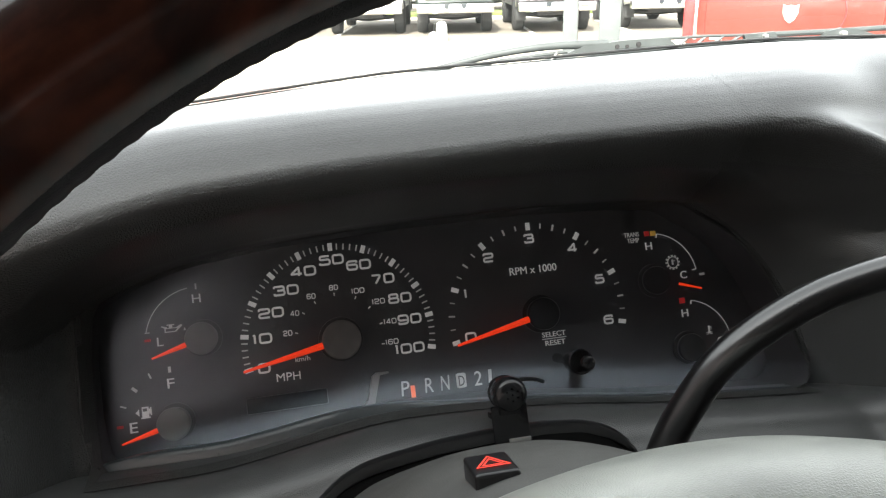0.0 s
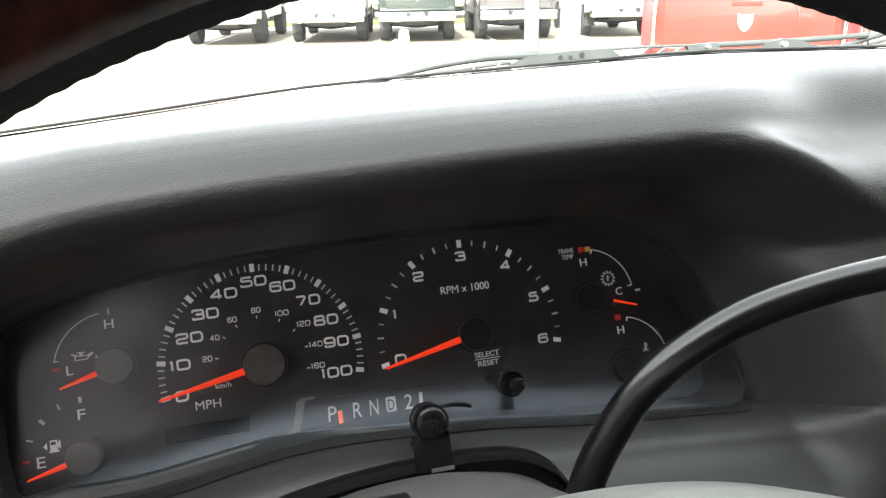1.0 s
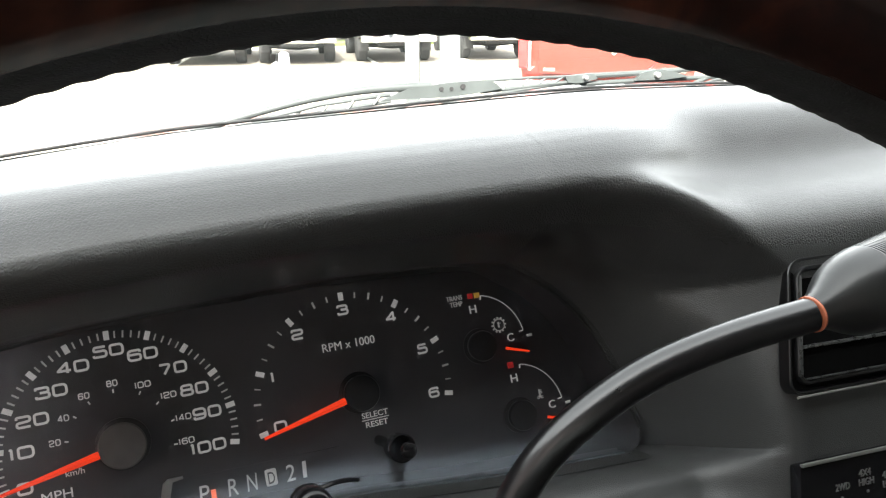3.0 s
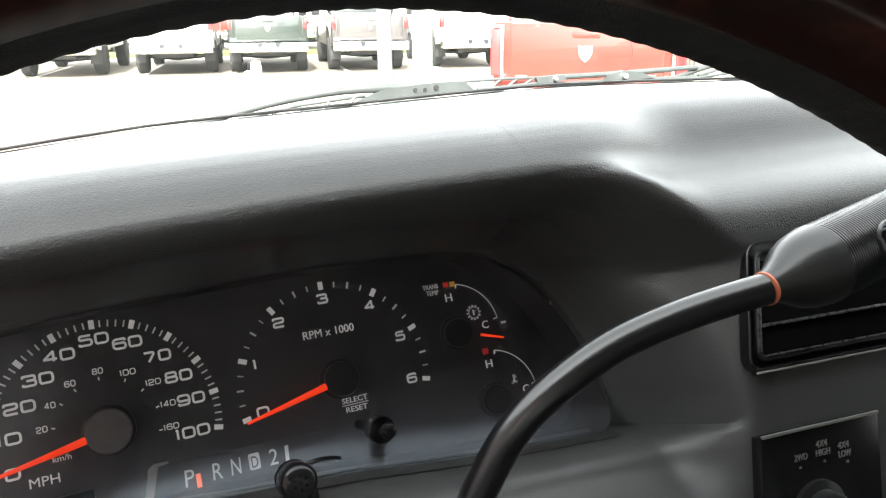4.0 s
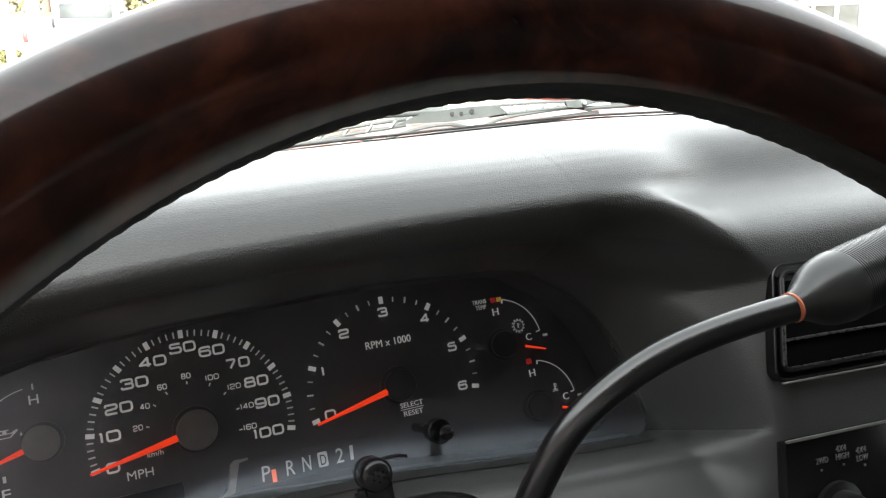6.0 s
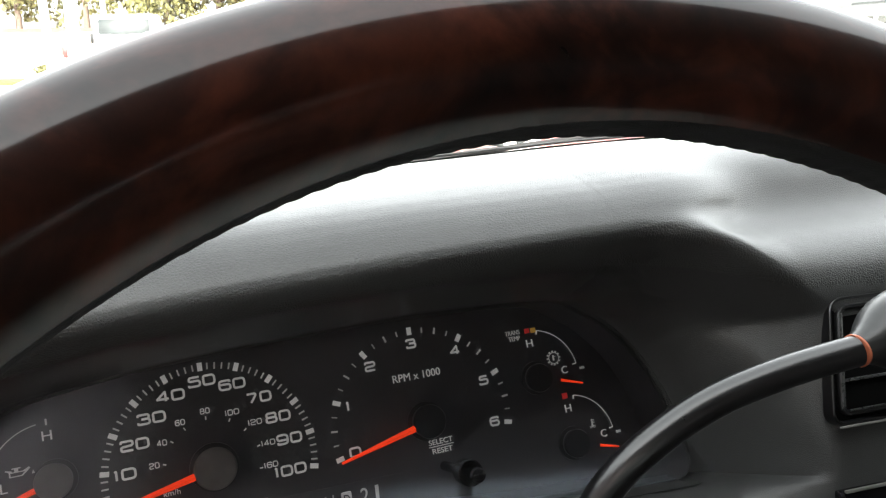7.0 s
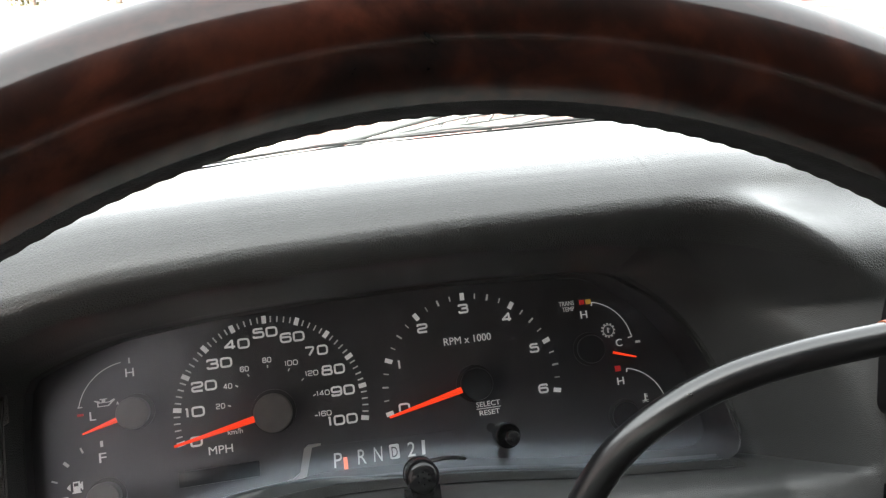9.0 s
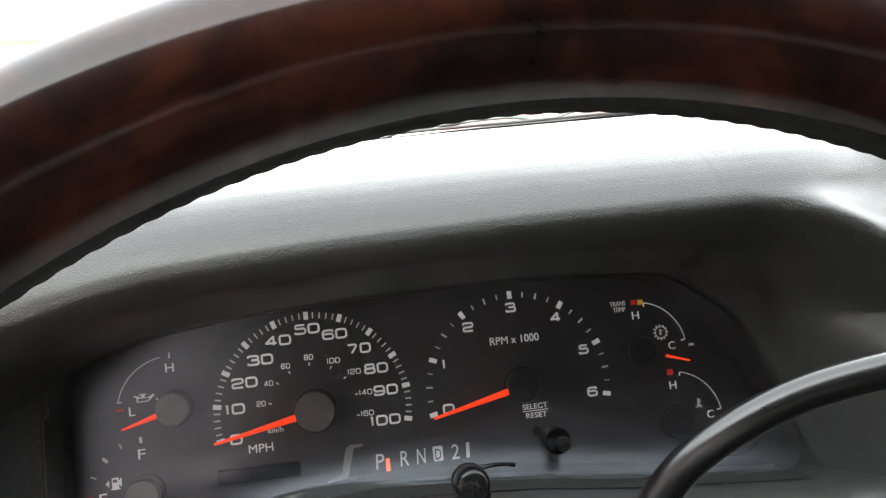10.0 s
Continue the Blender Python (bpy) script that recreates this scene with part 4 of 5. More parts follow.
part("surround", round_ring(0, 0.11, 0, 0.061, 0.007, ((0, 0.006), (0.0, -0.0005), (0.0004, -0.001), (0.0012, -0.001), (0.0016, 0.0), (0.0018, 0.004))), VENT_BLACK, vent, "rounded black surround")
part("frame", round_ring(0.004, 0.1, 0.004, 0.057, 0.006, ((0, 0.004), (0.0, -0.001), (0.0006, -0.0018), (0.0018, -0.0018), (0.0026, -0.0008), (0.003, 0.003))), VENT_BLACK, vent)
# a shallow plate, coloured near-black for the shade inside the vent
part("cavity", slab(round_outline(0.002, 0.108, 0.002, 0.059, 0.005), 0.0008, 0.004), OPENING_SHADE, vent, "near-black plate in place of the shaded vent cavity")
# vent plastic coloured paler where its edges would catch light
VENT_LIT = material("lit_vent_plastic", (0.05, 0.051, 0.05), 0.28, vary=0.1, scale=80, spec=0.9)
rim_bm = round_ring(0.0462, 0.1012, -0.0092, 0.0082, 0.0075, ((0, -0.015), (0, -0.0166), (0.0004, -0.017), (0.0009, -0.0166), (0.0009, -0.015)))
bmesh.ops.transform(rim_bm, matrix=km, verts=rim_bm.verts)
part("button_rim", rim_bm, GREY_KNOB, lever, "raised rim round the button panel")
# highlight below the surround, drawn as a grey strip
part("lower_lip", boxed(0.004, 0.108, -0.0016, 0.0, -0.0014, -0.0003, 0.0004, 2), EDGE_GLINT, vent, "grey strip for the highlight on the lower lip")
part("frame_lip", boxed(0.009, 0.096, -0.0021, -0.001, 0.0062, 0.007, 0.0003, 2), VENT_LIT, vent)
part("frame_side", boxed(0.0045, 0.0066, -0.0022, 0.003, 0.008, 0.053, 0.0007, 2), VENT_LIT, vent)
for z in (0.0207, 0.0385):
    part("louvre", boxed(0.006, 0.098, -0.0016, 0.002, z - 0.0007, z + 0.0007, 0.0005, 2, ), VENT_LIT, vent)
part("louvre_tab", boxed(0.05, 0.061, -0.0055, 0.0, 0.0325, 0.036, 0.0012, 2), GREY_KNOB, vent, "grey thumb tab")
tw = turned([(-0.0035, 0.0075), (-0.003, 0.0085), (0.003, 0.0085), (0.0035, 0.0075)], 30)
bmesh.ops.transform(tw, matrix=Matrix.Translation((0.1045, -0.001, 0.03)) @ pose(0, 0, 0, 0, 0, 90) @ Matrix.Scale(1.5, 4, (0, 0, 1)), verts=tw.verts)
part("thumb_wheel", tw, BLACK, vent, "ribbed black thumb wheel")
for k in range(9):
    part("wheel_rib", boxed(0.1012, 0.1078, -0.0103, -0.0085, 0.0205 + k * 0.0022, 0.0213 + k * 0.0022, 0.0003, 1), VENT_LIT, vent)

slanted(vent)

# ---- four wheel drive switch ----
SW = STACK @ Matrix.Translation((-0.0025, 0, -0.03)) @ pose(0, 0, 0, 0, 2.7, 0)
sw = thing("drive_switch_panel", SW, "black four wheel drive switch panel with rotary knob", "switch panel")
part("plate", boxed(0, 0.07, -0.0012, 0.006, -0.062, 0.0, 0.001, 2), GLOSS, sw)
# bevel highlight of the plate, drawn as a grey strip
part("top_edge", boxed(0.0005, 0.0695, -0.0022, 0.0, -0.0008, 0.0007, 0.0004, 2), EDGE_GLINT, sw, "grey strip for the highlight on the top edge")
for body, x, z, w in (("2WD", 0.0198, -0.0125, 0.0088), ("4X4", 0.0328, -0.0085, 0.0076), ("HIGH", 0.0328, -0.0125, 0.0096), ("4X4", 0.0452, -0.0115, 0.0076), ("LOW", 0.0452, -0.0155, 0.0086)):
    lettering(body, x - 0.18 * z, z, 0.003, w * 0.85, sw, PRINT_FLAT, y=-0.0015)
for x, z in ((0.0216, -0.0172), (0.0358, -0.0168), (0.0495, -0.0195)):
    part("dot", boxed(x - 0.0006, x + 0.0006, -0.0018, -0.001, z - 0.0006, z + 0.0006, 0.0003), PRINT_FLAT, sw, smooth=False)
kn = turned([(0.0, 0.015), (-0.003, 0.0148), (-0.004, 0.011), (-0.012, 0.0098), (-0.0135, 0.0085), (-0.014, 0.0002)], 36)
bmesh.ops.translate(kn, vec=(0.0305, -0.0012, -0.039), verts=kn.verts)
knob = part("knob", kn, BLACK, sw, "black rotary knob")
part("knob_grip", boxed(0.027, 0.034, -0.021, -0.012, -0.05, -0.028, 0.0015, 2, m=Matrix.Translation((0.0305, 0, -0.039)) @ pose(0, 0, 0, 0, -28, 0) @ Matrix.Translation((-0.0305, 0, 0.039))), BLACK, knob)
part("knob_mark", boxed(0.03, 0.031, -0.0215, -0.0195, -0.0495, -0.042, m=Matrix.Translation((0.0305, 0, -0.039)) @ pose(0, 0, 0, 0, -28, 0) @ Matrix.Translation((-0.0305, 0, 0.039))), PRINT, knob, "white pointer line")
slanted(sw)


# ---- cab shell round the driver ----
# out of view; back wall, trim and glass tints are set to limit daylight
LINER = material("headliner", (0.11, 0.104, 0.1), 0.9, vary=0.06, scale=40, bump=0.0004, bump_scale=400)
TRIM = material("door_trim", (0.05, 0.05, 0.049), 0.6, vary=0.1, scale=15, bump=0.0001, bump_scale=500)
SEAT = material("seat_cloth", (0.05, 0.047, 0.045), 0.9, vary=0.12, scale=20, bump=0.0003, bump_scale=500)
CARPET = material("carpet", (0.06, 0.06, 0.06), 0.95, vary=0.2, scale=60, bump=0.001, bump_scale=300)
PAINT_RED = material("red_paint", (0.13, 0.015, 0.008), 0.35, vary=0.04, scale=5, coat=0.5)


def shell(name, bm, mat, label, category):
    ob = part(name, bm, mat, None, label)
    return tagged(ob, "", category, "", "structure")


shell("ceiling", boxed(-0.52, 1.42, -1.75, -0.34, 1.965, 2.0, 0.01), LINER, "dark grey cloth headliner of the cab", "ceiling")
bw = boxed(-0.52, 1.42, -1.8, -1.76, 0.6, 1.6)
box(bw, -0.52, 1.42, -1.8, -1.76, 1.9, 1.98)
box(bw, -0.52, 0.0, -1.8, -1.76, 1.6, 1.9)
box(bw, 0.9, 1.42, -1.8, -1.76, 1.6, 1.9)
shell("wall_back", bw, TRIM, "grey cab back wall round the rear window", "wall")
for n, x in (("door_left", -0.52), ("door_right", 1.4)):
    shell(n, boxed(x, x + 0.05, -1.76, 0.55, 0.6, 1.28 if x < 0 else 1.42, 0.012), TRIM, "grey cab door panel with open window above", "door")
    shell("pillar", tube([(x + 0.03, 0.55, 1.4), (x + 0.05, 0.14, 1.68), (x + 0.07, -0.33, 1.97)], [0.035, 0.03, 0.03], 10), LINER, "grey windscreen pillar trim", "pillar")
    # the right rear is closed off, unseen, to keep window light out
    if x > 0:
        shell("rear_quarter", boxed(x, x + 0.05, -1.76, -0.95, 1.42, 1.97, 0.01), LINER, "unseen grey panel closing the cab's rear quarter against light", "wall")
    else:
        shell("pillar", boxed(x, x + 0.05, -1.05, -0.95, 1.28, 1.97, 0.01), LINER, "grey door pillar trim of the cab", "pillar")
shell("floor", boxed(-0.52, 1.42, -1.76, 0.6, 0.56, 0.6), CARPET, "dark grey carpet floor of the cab", "floor")
shell("bulkhead", boxed(-0.52, 1.42, 0.42, 0.56, 0.6, 1.4, 0.01), BLACK, "black bulkhead below the windscreen", "bulkhead")
shell("lower_dash", boxed(-0.46, 1.4, -0.02, 0.42, 0.95, 1.2, 0.03, 3), PANEL_PLASTIC, "dark grey lower dashboard body", "dashboard")
# rear glass darkened only to hold daylight back
TINT = glass_pane("tinted_glass", (0.08, 0.083, 0.08), 0.03)
SIDE_TINT = glass_pane("side_glass", (0.52, 0.53, 0.51), 0.03)
# brownish and dim, in place of the shade a driver's body would cast
DIMMED = glass_pane("dimmed_glass", (0.31, 0.288, 0.278), 0.02)
# the windscreen carries the pale glare layer
VEILED = glass_pane("veiled_windscreen", (0.93, 0.95, 0.91), 0.02, veil=0.115)


def side_pane(x, outline):
    """A flat pane in the y-z plane."""
    bm = slab(outline, x, x + 0.004)
    bmesh.ops.transform(bm, matrix=Matrix(((0, 1, 0, 0), (1, 0, 0, 0), (0, 0, 1, 0), (0, 0, 0, 1))), verts=bm.verts)
    bmesh.ops.reverse_faces(bm, faces=bm.faces)
    return bm


for n, x, sill, g in (("window_left", -0.49, 1.28, DIMMED), ("window_right", 1.42, 1.42, SIDE_TINT)):
    shell(n, side_pane(x, [(-0.95, sill), (0.5, sill), (0.5, 1.44), (-0.33, 1.96), (-0.95, 1.96)]), g, "side window glass of the cab", "window")
shell("roof_skin", boxed(-0.54, 1.44, -1.8, -0.35, 2.002, 2.03, 0.012, 3), PAINT_RED, "glossy red roof skin of the pickup", "roof")
for x, sill in ((-0.545, 1.27), (1.452, 1.41)):
    shell("door_skin", boxed(x, x + 0.022, -1.79, 0.54, 0.6, sill, 0.008, 2), PAINT_RED, "glossy red outer door skin", "door")
for x in (-0.52, 1.37):
    shell("bed_side", boxed(x, x + 0.06, -3.6, -1.82, 0.62, 1.36, 0.02, 2), PAINT_RED, "red side of the cargo bed", "bed side")
shell("bed_gate", boxed(-0.46, 1.37, -3.62, -3.56, 0.62, 1.34, 0.02, 2), PAINT_RED, "red closed tailgate of the bed", "tailgate")
shell("window_back", boxed(0.0, 0.9, -1.79, -1.786, 1.6, 1.9), TINT, "unseen rear window glass, darkened to hold back daylight", "window")
WINDSCREEN = [[(x, 0.47 - 0.06 * ((x - 0.45) / 0.9) ** 2 - 0.81 * v, 1.425 + 0.54 * v) for x in [-0.46 + 0.0925 * i for i in range(21)]] for v in (0, 0.25, 0.5, 0.75, 1)]
screen = shell("windscreen", grid_mesh(WINDSCREEN), VEILED, "clear curved windscreen glass of the cab", "windscreen")
screen.visible_shadow = False
shell("window_rear_left", boxed(-0.49, -0.486, -1.76, -1.05, 1.28, 1.97), DIMMED, "unseen rear side window glass, dimmed to cut daylight", "window")
seat = thing("bench_seat", pose(0.05, -0.95, 0.6), "grey cloth front bench seat", "seat")
part("seat", boxed(-0.35, 1.2, -0.1, 0.45, 0.12, 0.4, 0.06, 4), SEAT, seat)
part("backrest", boxed(-0.35, 1.2, -0.3, -0.1, 0.3, 0.95, 0.06, 4, m=pose(0, 0, 0, 8, 0, 0)), SEAT, seat)
part("base", boxed(-0.3, 1.15, -0.1, 0.4, 0.0, 0.14, 0.01), BLACK, seat)

# ---- windscreen foot, wipers and the red bonnet ----
RUBBER_GREY = material("wiper_metal", (0.065, 0.074, 0.072), 0.45, vary=0.15, scale=40)
cowl_rows = [[(x, y + 0.08 * (1 - ((x - 0.45) / 0.9) ** 2), z) for x in [-0.5 + 0.095 * i for i in range(21)]] for y, z in ((0.36, 1.39), (0.46, 1.395), (0.54, 1.392))]
cowl = part("cowl", grid_mesh(cowl_rows), BLACK, None, "black plastic cowl under the windscreen")
tagged(cowl, "", "cowl", "", "structure")


def flat_plate(outline, y, thick):
    bm = slab([(x, z) for x, z in outline], y, y + thick)
    return bm


def wiper(label, dx, dy, dz):
    """A wiper at rest: curved arm, drilled plate, slotted bridge, pivot and blade."""
    w = thing("wiper", Matrix.Translation((dx, dy, dz)), label, "wiper", "wipers")
    arm = spline([(0.045, 0.325, 1.449), (0.09, 0.34, 1.4575), (0.164, 0.345, 1.471), (0.225, 0.345, 1.4768), (0.285, 0.345, 1.4758)], 7)
    part("arm", tube(arm, [0.0022 + 0.002 * i / len(arm) for i in range(len(arm))], 10), RUBBER_GREY, w, "curved grey arm")
    part("arm_plate", flat_plate([(0.236, 1.4668), (0.262, 1.4755), (0.3, 1.4782), (0.336, 1.4785), (0.347, 1.4765), (0.356, 1.4692), (0.322, 1.4662), (0.29, 1.4655)], 0.341, 0.005), RUBBER_GREY, w, "flat drilled plate", smooth=False)
    for x, z, r in ((0.2935, 1.4732, 0.0021), (0.3035, 1.4728, 0.0018), (0.315, 1.474, 0.0025)):
        hb = turned([(-0.0012, r), (0.002, r)], 14)
        bmesh.ops.translate(hb, vec=(x, 0.341, z), verts=hb.verts)
        part("hole", hb, RUBBER, w)
    part("upper_rail", tube([(0.34, 0.345, 1.4772), (0.39, 0.345, 1.477), (0.44, 0.345, 1.4752)], [0.0014] * 3, 8), RUBBER_GREY, w)
    part("lower_rail", tube([(0.335, 0.345, 1.4672), (0.39, 0.345, 1.469), (0.44, 0.345, 1.4705)], [0.0018] * 3, 8), RUBBER_GREY, w)
    for k in range(4):
        x = 0.357 + 0.019 * k
        part("crossbar", tube([(x, 0.345, 1.4683 + 0.0007 * k), (x + 0.01, 0.345, 1.4768 - 0.0003 * k)], [0.0014, 0.0014], 6), RUBBER_GREY, w)
    for dz in (0.0, 0.0065):
        part("bridge_rail", tube([(0.12, 0.337, 1.4545 + dz * 0.6), (0.18, 0.34, 1.461 + dz), (0.245, 0.343, 1.4655 + dz * 0.9)], [0.0017] * 3, 8), RUBBER_GREY, w)
    for k in range(5):
        x = 0.132 + 0.024 * k
        z = 1.4555 + 0.0022 * k
        part("crossbar", tube([(x, 0.34, z), (x + 0.006, 0.34, z + 0.0065)], [0.0016, 0.0016], 6), RUBBER_GREY, w)
    part("end_plate", flat_plate([(0.425, 1.4765), (0.458, 1.4772), (0.462, 1.4715), (0.44, 1.4685), (0.428, 1.47)], 0.342, 0.005), RUBBER_GREY, w, smooth=False)
    for x, z, r in ((0.447, 1.4738, 0.0022), (0.533, 1.4712, 0.003)):
        hb = turned([(-0.0035, r * 0.6), (-0.003, r), (0.003, r)], 16)
        bmesh.ops.translate(hb, vec=(x, 0.341, z), verts=hb.verts)
        part("rivet", hb, CHROME_DULL, w, "bright rivet")
    part("pivot_plate", flat_plate([(0.508, 1.4668), (0.516, 1.4742), (0.533, 1.4768), (0.552, 1.4742), (0.575, 1.467), (0.545, 1.4655)], 0.3425, 0.005), RUBBER_GREY, w, smooth=False)
    for z0, z1, r in ((1.4745, 1.4735, 0.0028), (1.467, 1.4625, 0.0024)):
        part("rod", tube([(0.45, 0.347, z0), (0.53, 0.348, z0 - 0.0012), (0.64, 0.352, z1)], [r] * 3, 8), RUBBER_GREY, w)
    A, B, up = Vector((0.06, 0.332, 1.4485)), Vector((0.47, 0.348, 1.464)), Vector((0, 0, 1))
    for u0, u1 in ((0.02, 0.36), (0.4, 0.62), (0.66, 0.98)):
        c = spline([A + (B - A) * u0, A + (B - A) * (u0 + 0.07) + up * 0.005, A + (B - A) * (u1 - 0.07) + up * 0.006, A + (B - A) * u1], 5)
        part("claw", tube(c, [0.0017] * len(c), 8), RUBBER_GREY, w)
    part("blade", tube([A - up * 0.003, (A + B) / 2 - up * 0.003, B - up * 0.003], [0.0028] * 3, 6), RUBBER, w, "thin black rubber blade")
    return w


CHROME_DULL = material("bright_rivet", (0.6, 0.6, 0.58), 0.35, 0.8, vary=0.1, scale=200)
wiper("grey metal windscreen wiper resting at the glass foot", 0.0, 0.0, 0.0)
wiper("grey metal windscreen wiper on the passenger side", 0.52, 0.012, 0.006)

hood_rows = []
for i in range(31):
    v = i / 30
    row = []
    for k in range(33):
        u = -1 + 2 * k / 32
        x = 0.45 + 0.86 * u
        y = 0.58 + 1.15 * v + 0.1 * (1 - u * u) * (1 - v) * 0.5
        z = 1.4 - 0.105 * v - 0.05 * v ** 4 - 0.1 * abs(u) ** 4 + 0.022 * smooth(0.45, 0.6, abs(u)) * (1 - smooth(0.75, 0.95, abs(u)))
        row.append((x, y, z))
    hood_rows.append(row)
hood = part("bonnet", grid_mesh(hood_rows), PAINT_RED, None, "glossy red bonnet with raised side creases")
tagged(hood, "", "bonnet", "", "structure")
nose = shell("nose", boxed(-0.4, 1.3, 1.6, 1.78, 0.5, 1.2, 0.05, 3), PAINT_RED, "red front end below the bonnet", "front end")
for x in (-0.42, 1.26):
    shell("wing", boxed(x, x + 0.06, 0.55, 1.7, 0.6, 1.24, 0.02, 2), PAINT_RED, "red front wing of the pickup", "wing")
for x in (-0.5, 1.22):
    for y in (-2.6, 1.2):
        t = turned([(-0.13, 0.2), (-0.13, 0.36), (-0.1, 0.4), (0.1, 0.4), (0.13, 0.36), (0.13, 0.2)], 24)
        bmesh.ops.transform(t, matrix=Matrix.Translation((x + 0.12, y, 0.4)) @ pose(0, 0, 0, 0, 0, 90), verts=t.verts)
        shell("tyre", t, RUBBER, "black tyre under the red pickup", "tyre")
shell("underbody", boxed(-0.45, 1.35, -3.6, 1.7, 0.45, 0.58), BLACK, "dark underbody of the pickup", "underbody")

# ---- parking lot: the ground falls gently to one side ----
OUT = pose(0, 0, 0, 0, 1.35, 0)
CONCRETE = material("pale_concrete", (0.4, 0.36, 0.3), 0.9, vary=0.12, scale=0.7, bump=0.003, bump_scale=30)
ground = part("ground", grid_mesh([[(-400 + 40 * i, -400 + 40 * j, 0) for i in range(21)] for j in range(21)]), CONCRETE, None, "pale sunlit concrete parking lot")
ground.matrix_world = OUT
tagged(ground, "", "ground", "", "structure")
WHITE_LINE = material("line_paint", (0.75, 0.74, 0.7), 0.8, vary=0.15, scale=6)
HEAD = math.degrees(math.atan2(-0.2, 0.98))
ROW = Vector((4.46, 19.9, 0))
R_AX, F_AX = Vector((0.98, -0.2, 0)), Vector((0.2, 0.98, 0))
ASPHALT = material("worn_asphalt", (0.17, 0.15, 0.122), 0.9, vary=0.15, scale=0.9, bump=0.003, bump_scale=30)
apron = part("stall_pavement", boxed(-14, 16, -2.6, 7.0, -0.02, 0.006), ASPHALT, None, "worn beige asphalt of the parking stalls", smooth=False)
apron.matrix_world = OUT @ Matrix.Translation(ROW) @ pose(0, 0, 0, 0, 0, HEAD)
tagged(apron, "", "pavement", "", "structure")
for k in range(7):
    p = ROW + R_AX * (-7.0 + 2.55 * k + 1.35)
    ln = part("stall_line", boxed(-0.05, 0.05, -1.6, 5.0, 0.003, 0.012), WHITE_LINE, None, "faded white painted parking stall line", smooth=False)
    ln.matrix_world = OUT @ Matrix.Translation(p) @ pose(0, 0, 0, 0, 0, HEAD)
    tagged(ln, "", "road marking", "stall lines", "structure")

CHROME = material("chrome", (0.75, 0.75, 0.74), 0.15, 1.0, vary=0.05)
TYRE = material("tyre", (0.025, 0.025, 0.025), 0.85, vary=0.2, scale=20)
GLASS_DARK = material("dark_glass", (0.02, 0.025, 0.025), 0.15, vary=0.5, scale=3, spec=0.3)
LAMP_RED = material("lamp_red", (0.45, 0.02, 0.02), 0.2, vary=0.05, coat=0.6)
PAINTS = {"white": material("white_paint", (0.8, 0.8, 0.79), 0.3, vary=0.03, scale=2, coat=0.6), "silver": material("silver_paint", (0.6, 0.6, 0.6), 0.32, 0.3, vary=0.03, scale=2, coat=0.6), "dark green": material("green_paint", (0.012, 0.02, 0.017), 0.3, vary=0.05, scale=2, coat=0.6), "grey": material("grey_paint", (0.05, 0.046, 0.046), 0.3, 0.0, vary=0.05, scale=2, coat=0.6), "red": PAINT_RED}


def side_body(outline, half, bev=0.05):
    """A body from its side outline (y, z), as wide as twice half."""
    bm = bmesh.new()
    a = [bm.verts.new((-half, y, z)) for y, z in outline]
    b = [bm.verts.new((half, y, z)) for y, z in outline]
    bm.faces.new(a)
    bm.faces.new(b[::-1])
    for i in range(len(a)):
        j = (i + 1) % len(a)
        bm.faces.new((a[j], a[i], b[i], b[j]))
    bmesh.ops.recalc_face_normals(bm, faces=bm.faces)
    bmesh.ops.bevel(bm, geom=[e for e in bm.edges if abs(e.verts[0].co.x - e.verts[1].co.x) < 1e-4], offset=bev, segments=3, affect="EDGES", profile=0.6)
    return bm


def arch(y, r, z0, n=8):
    return [(y + r * math.cos(math.pi * k / n), z0 + r * math.sin(math.pi * k / n) * 1.05) for k in range(n + 1)]


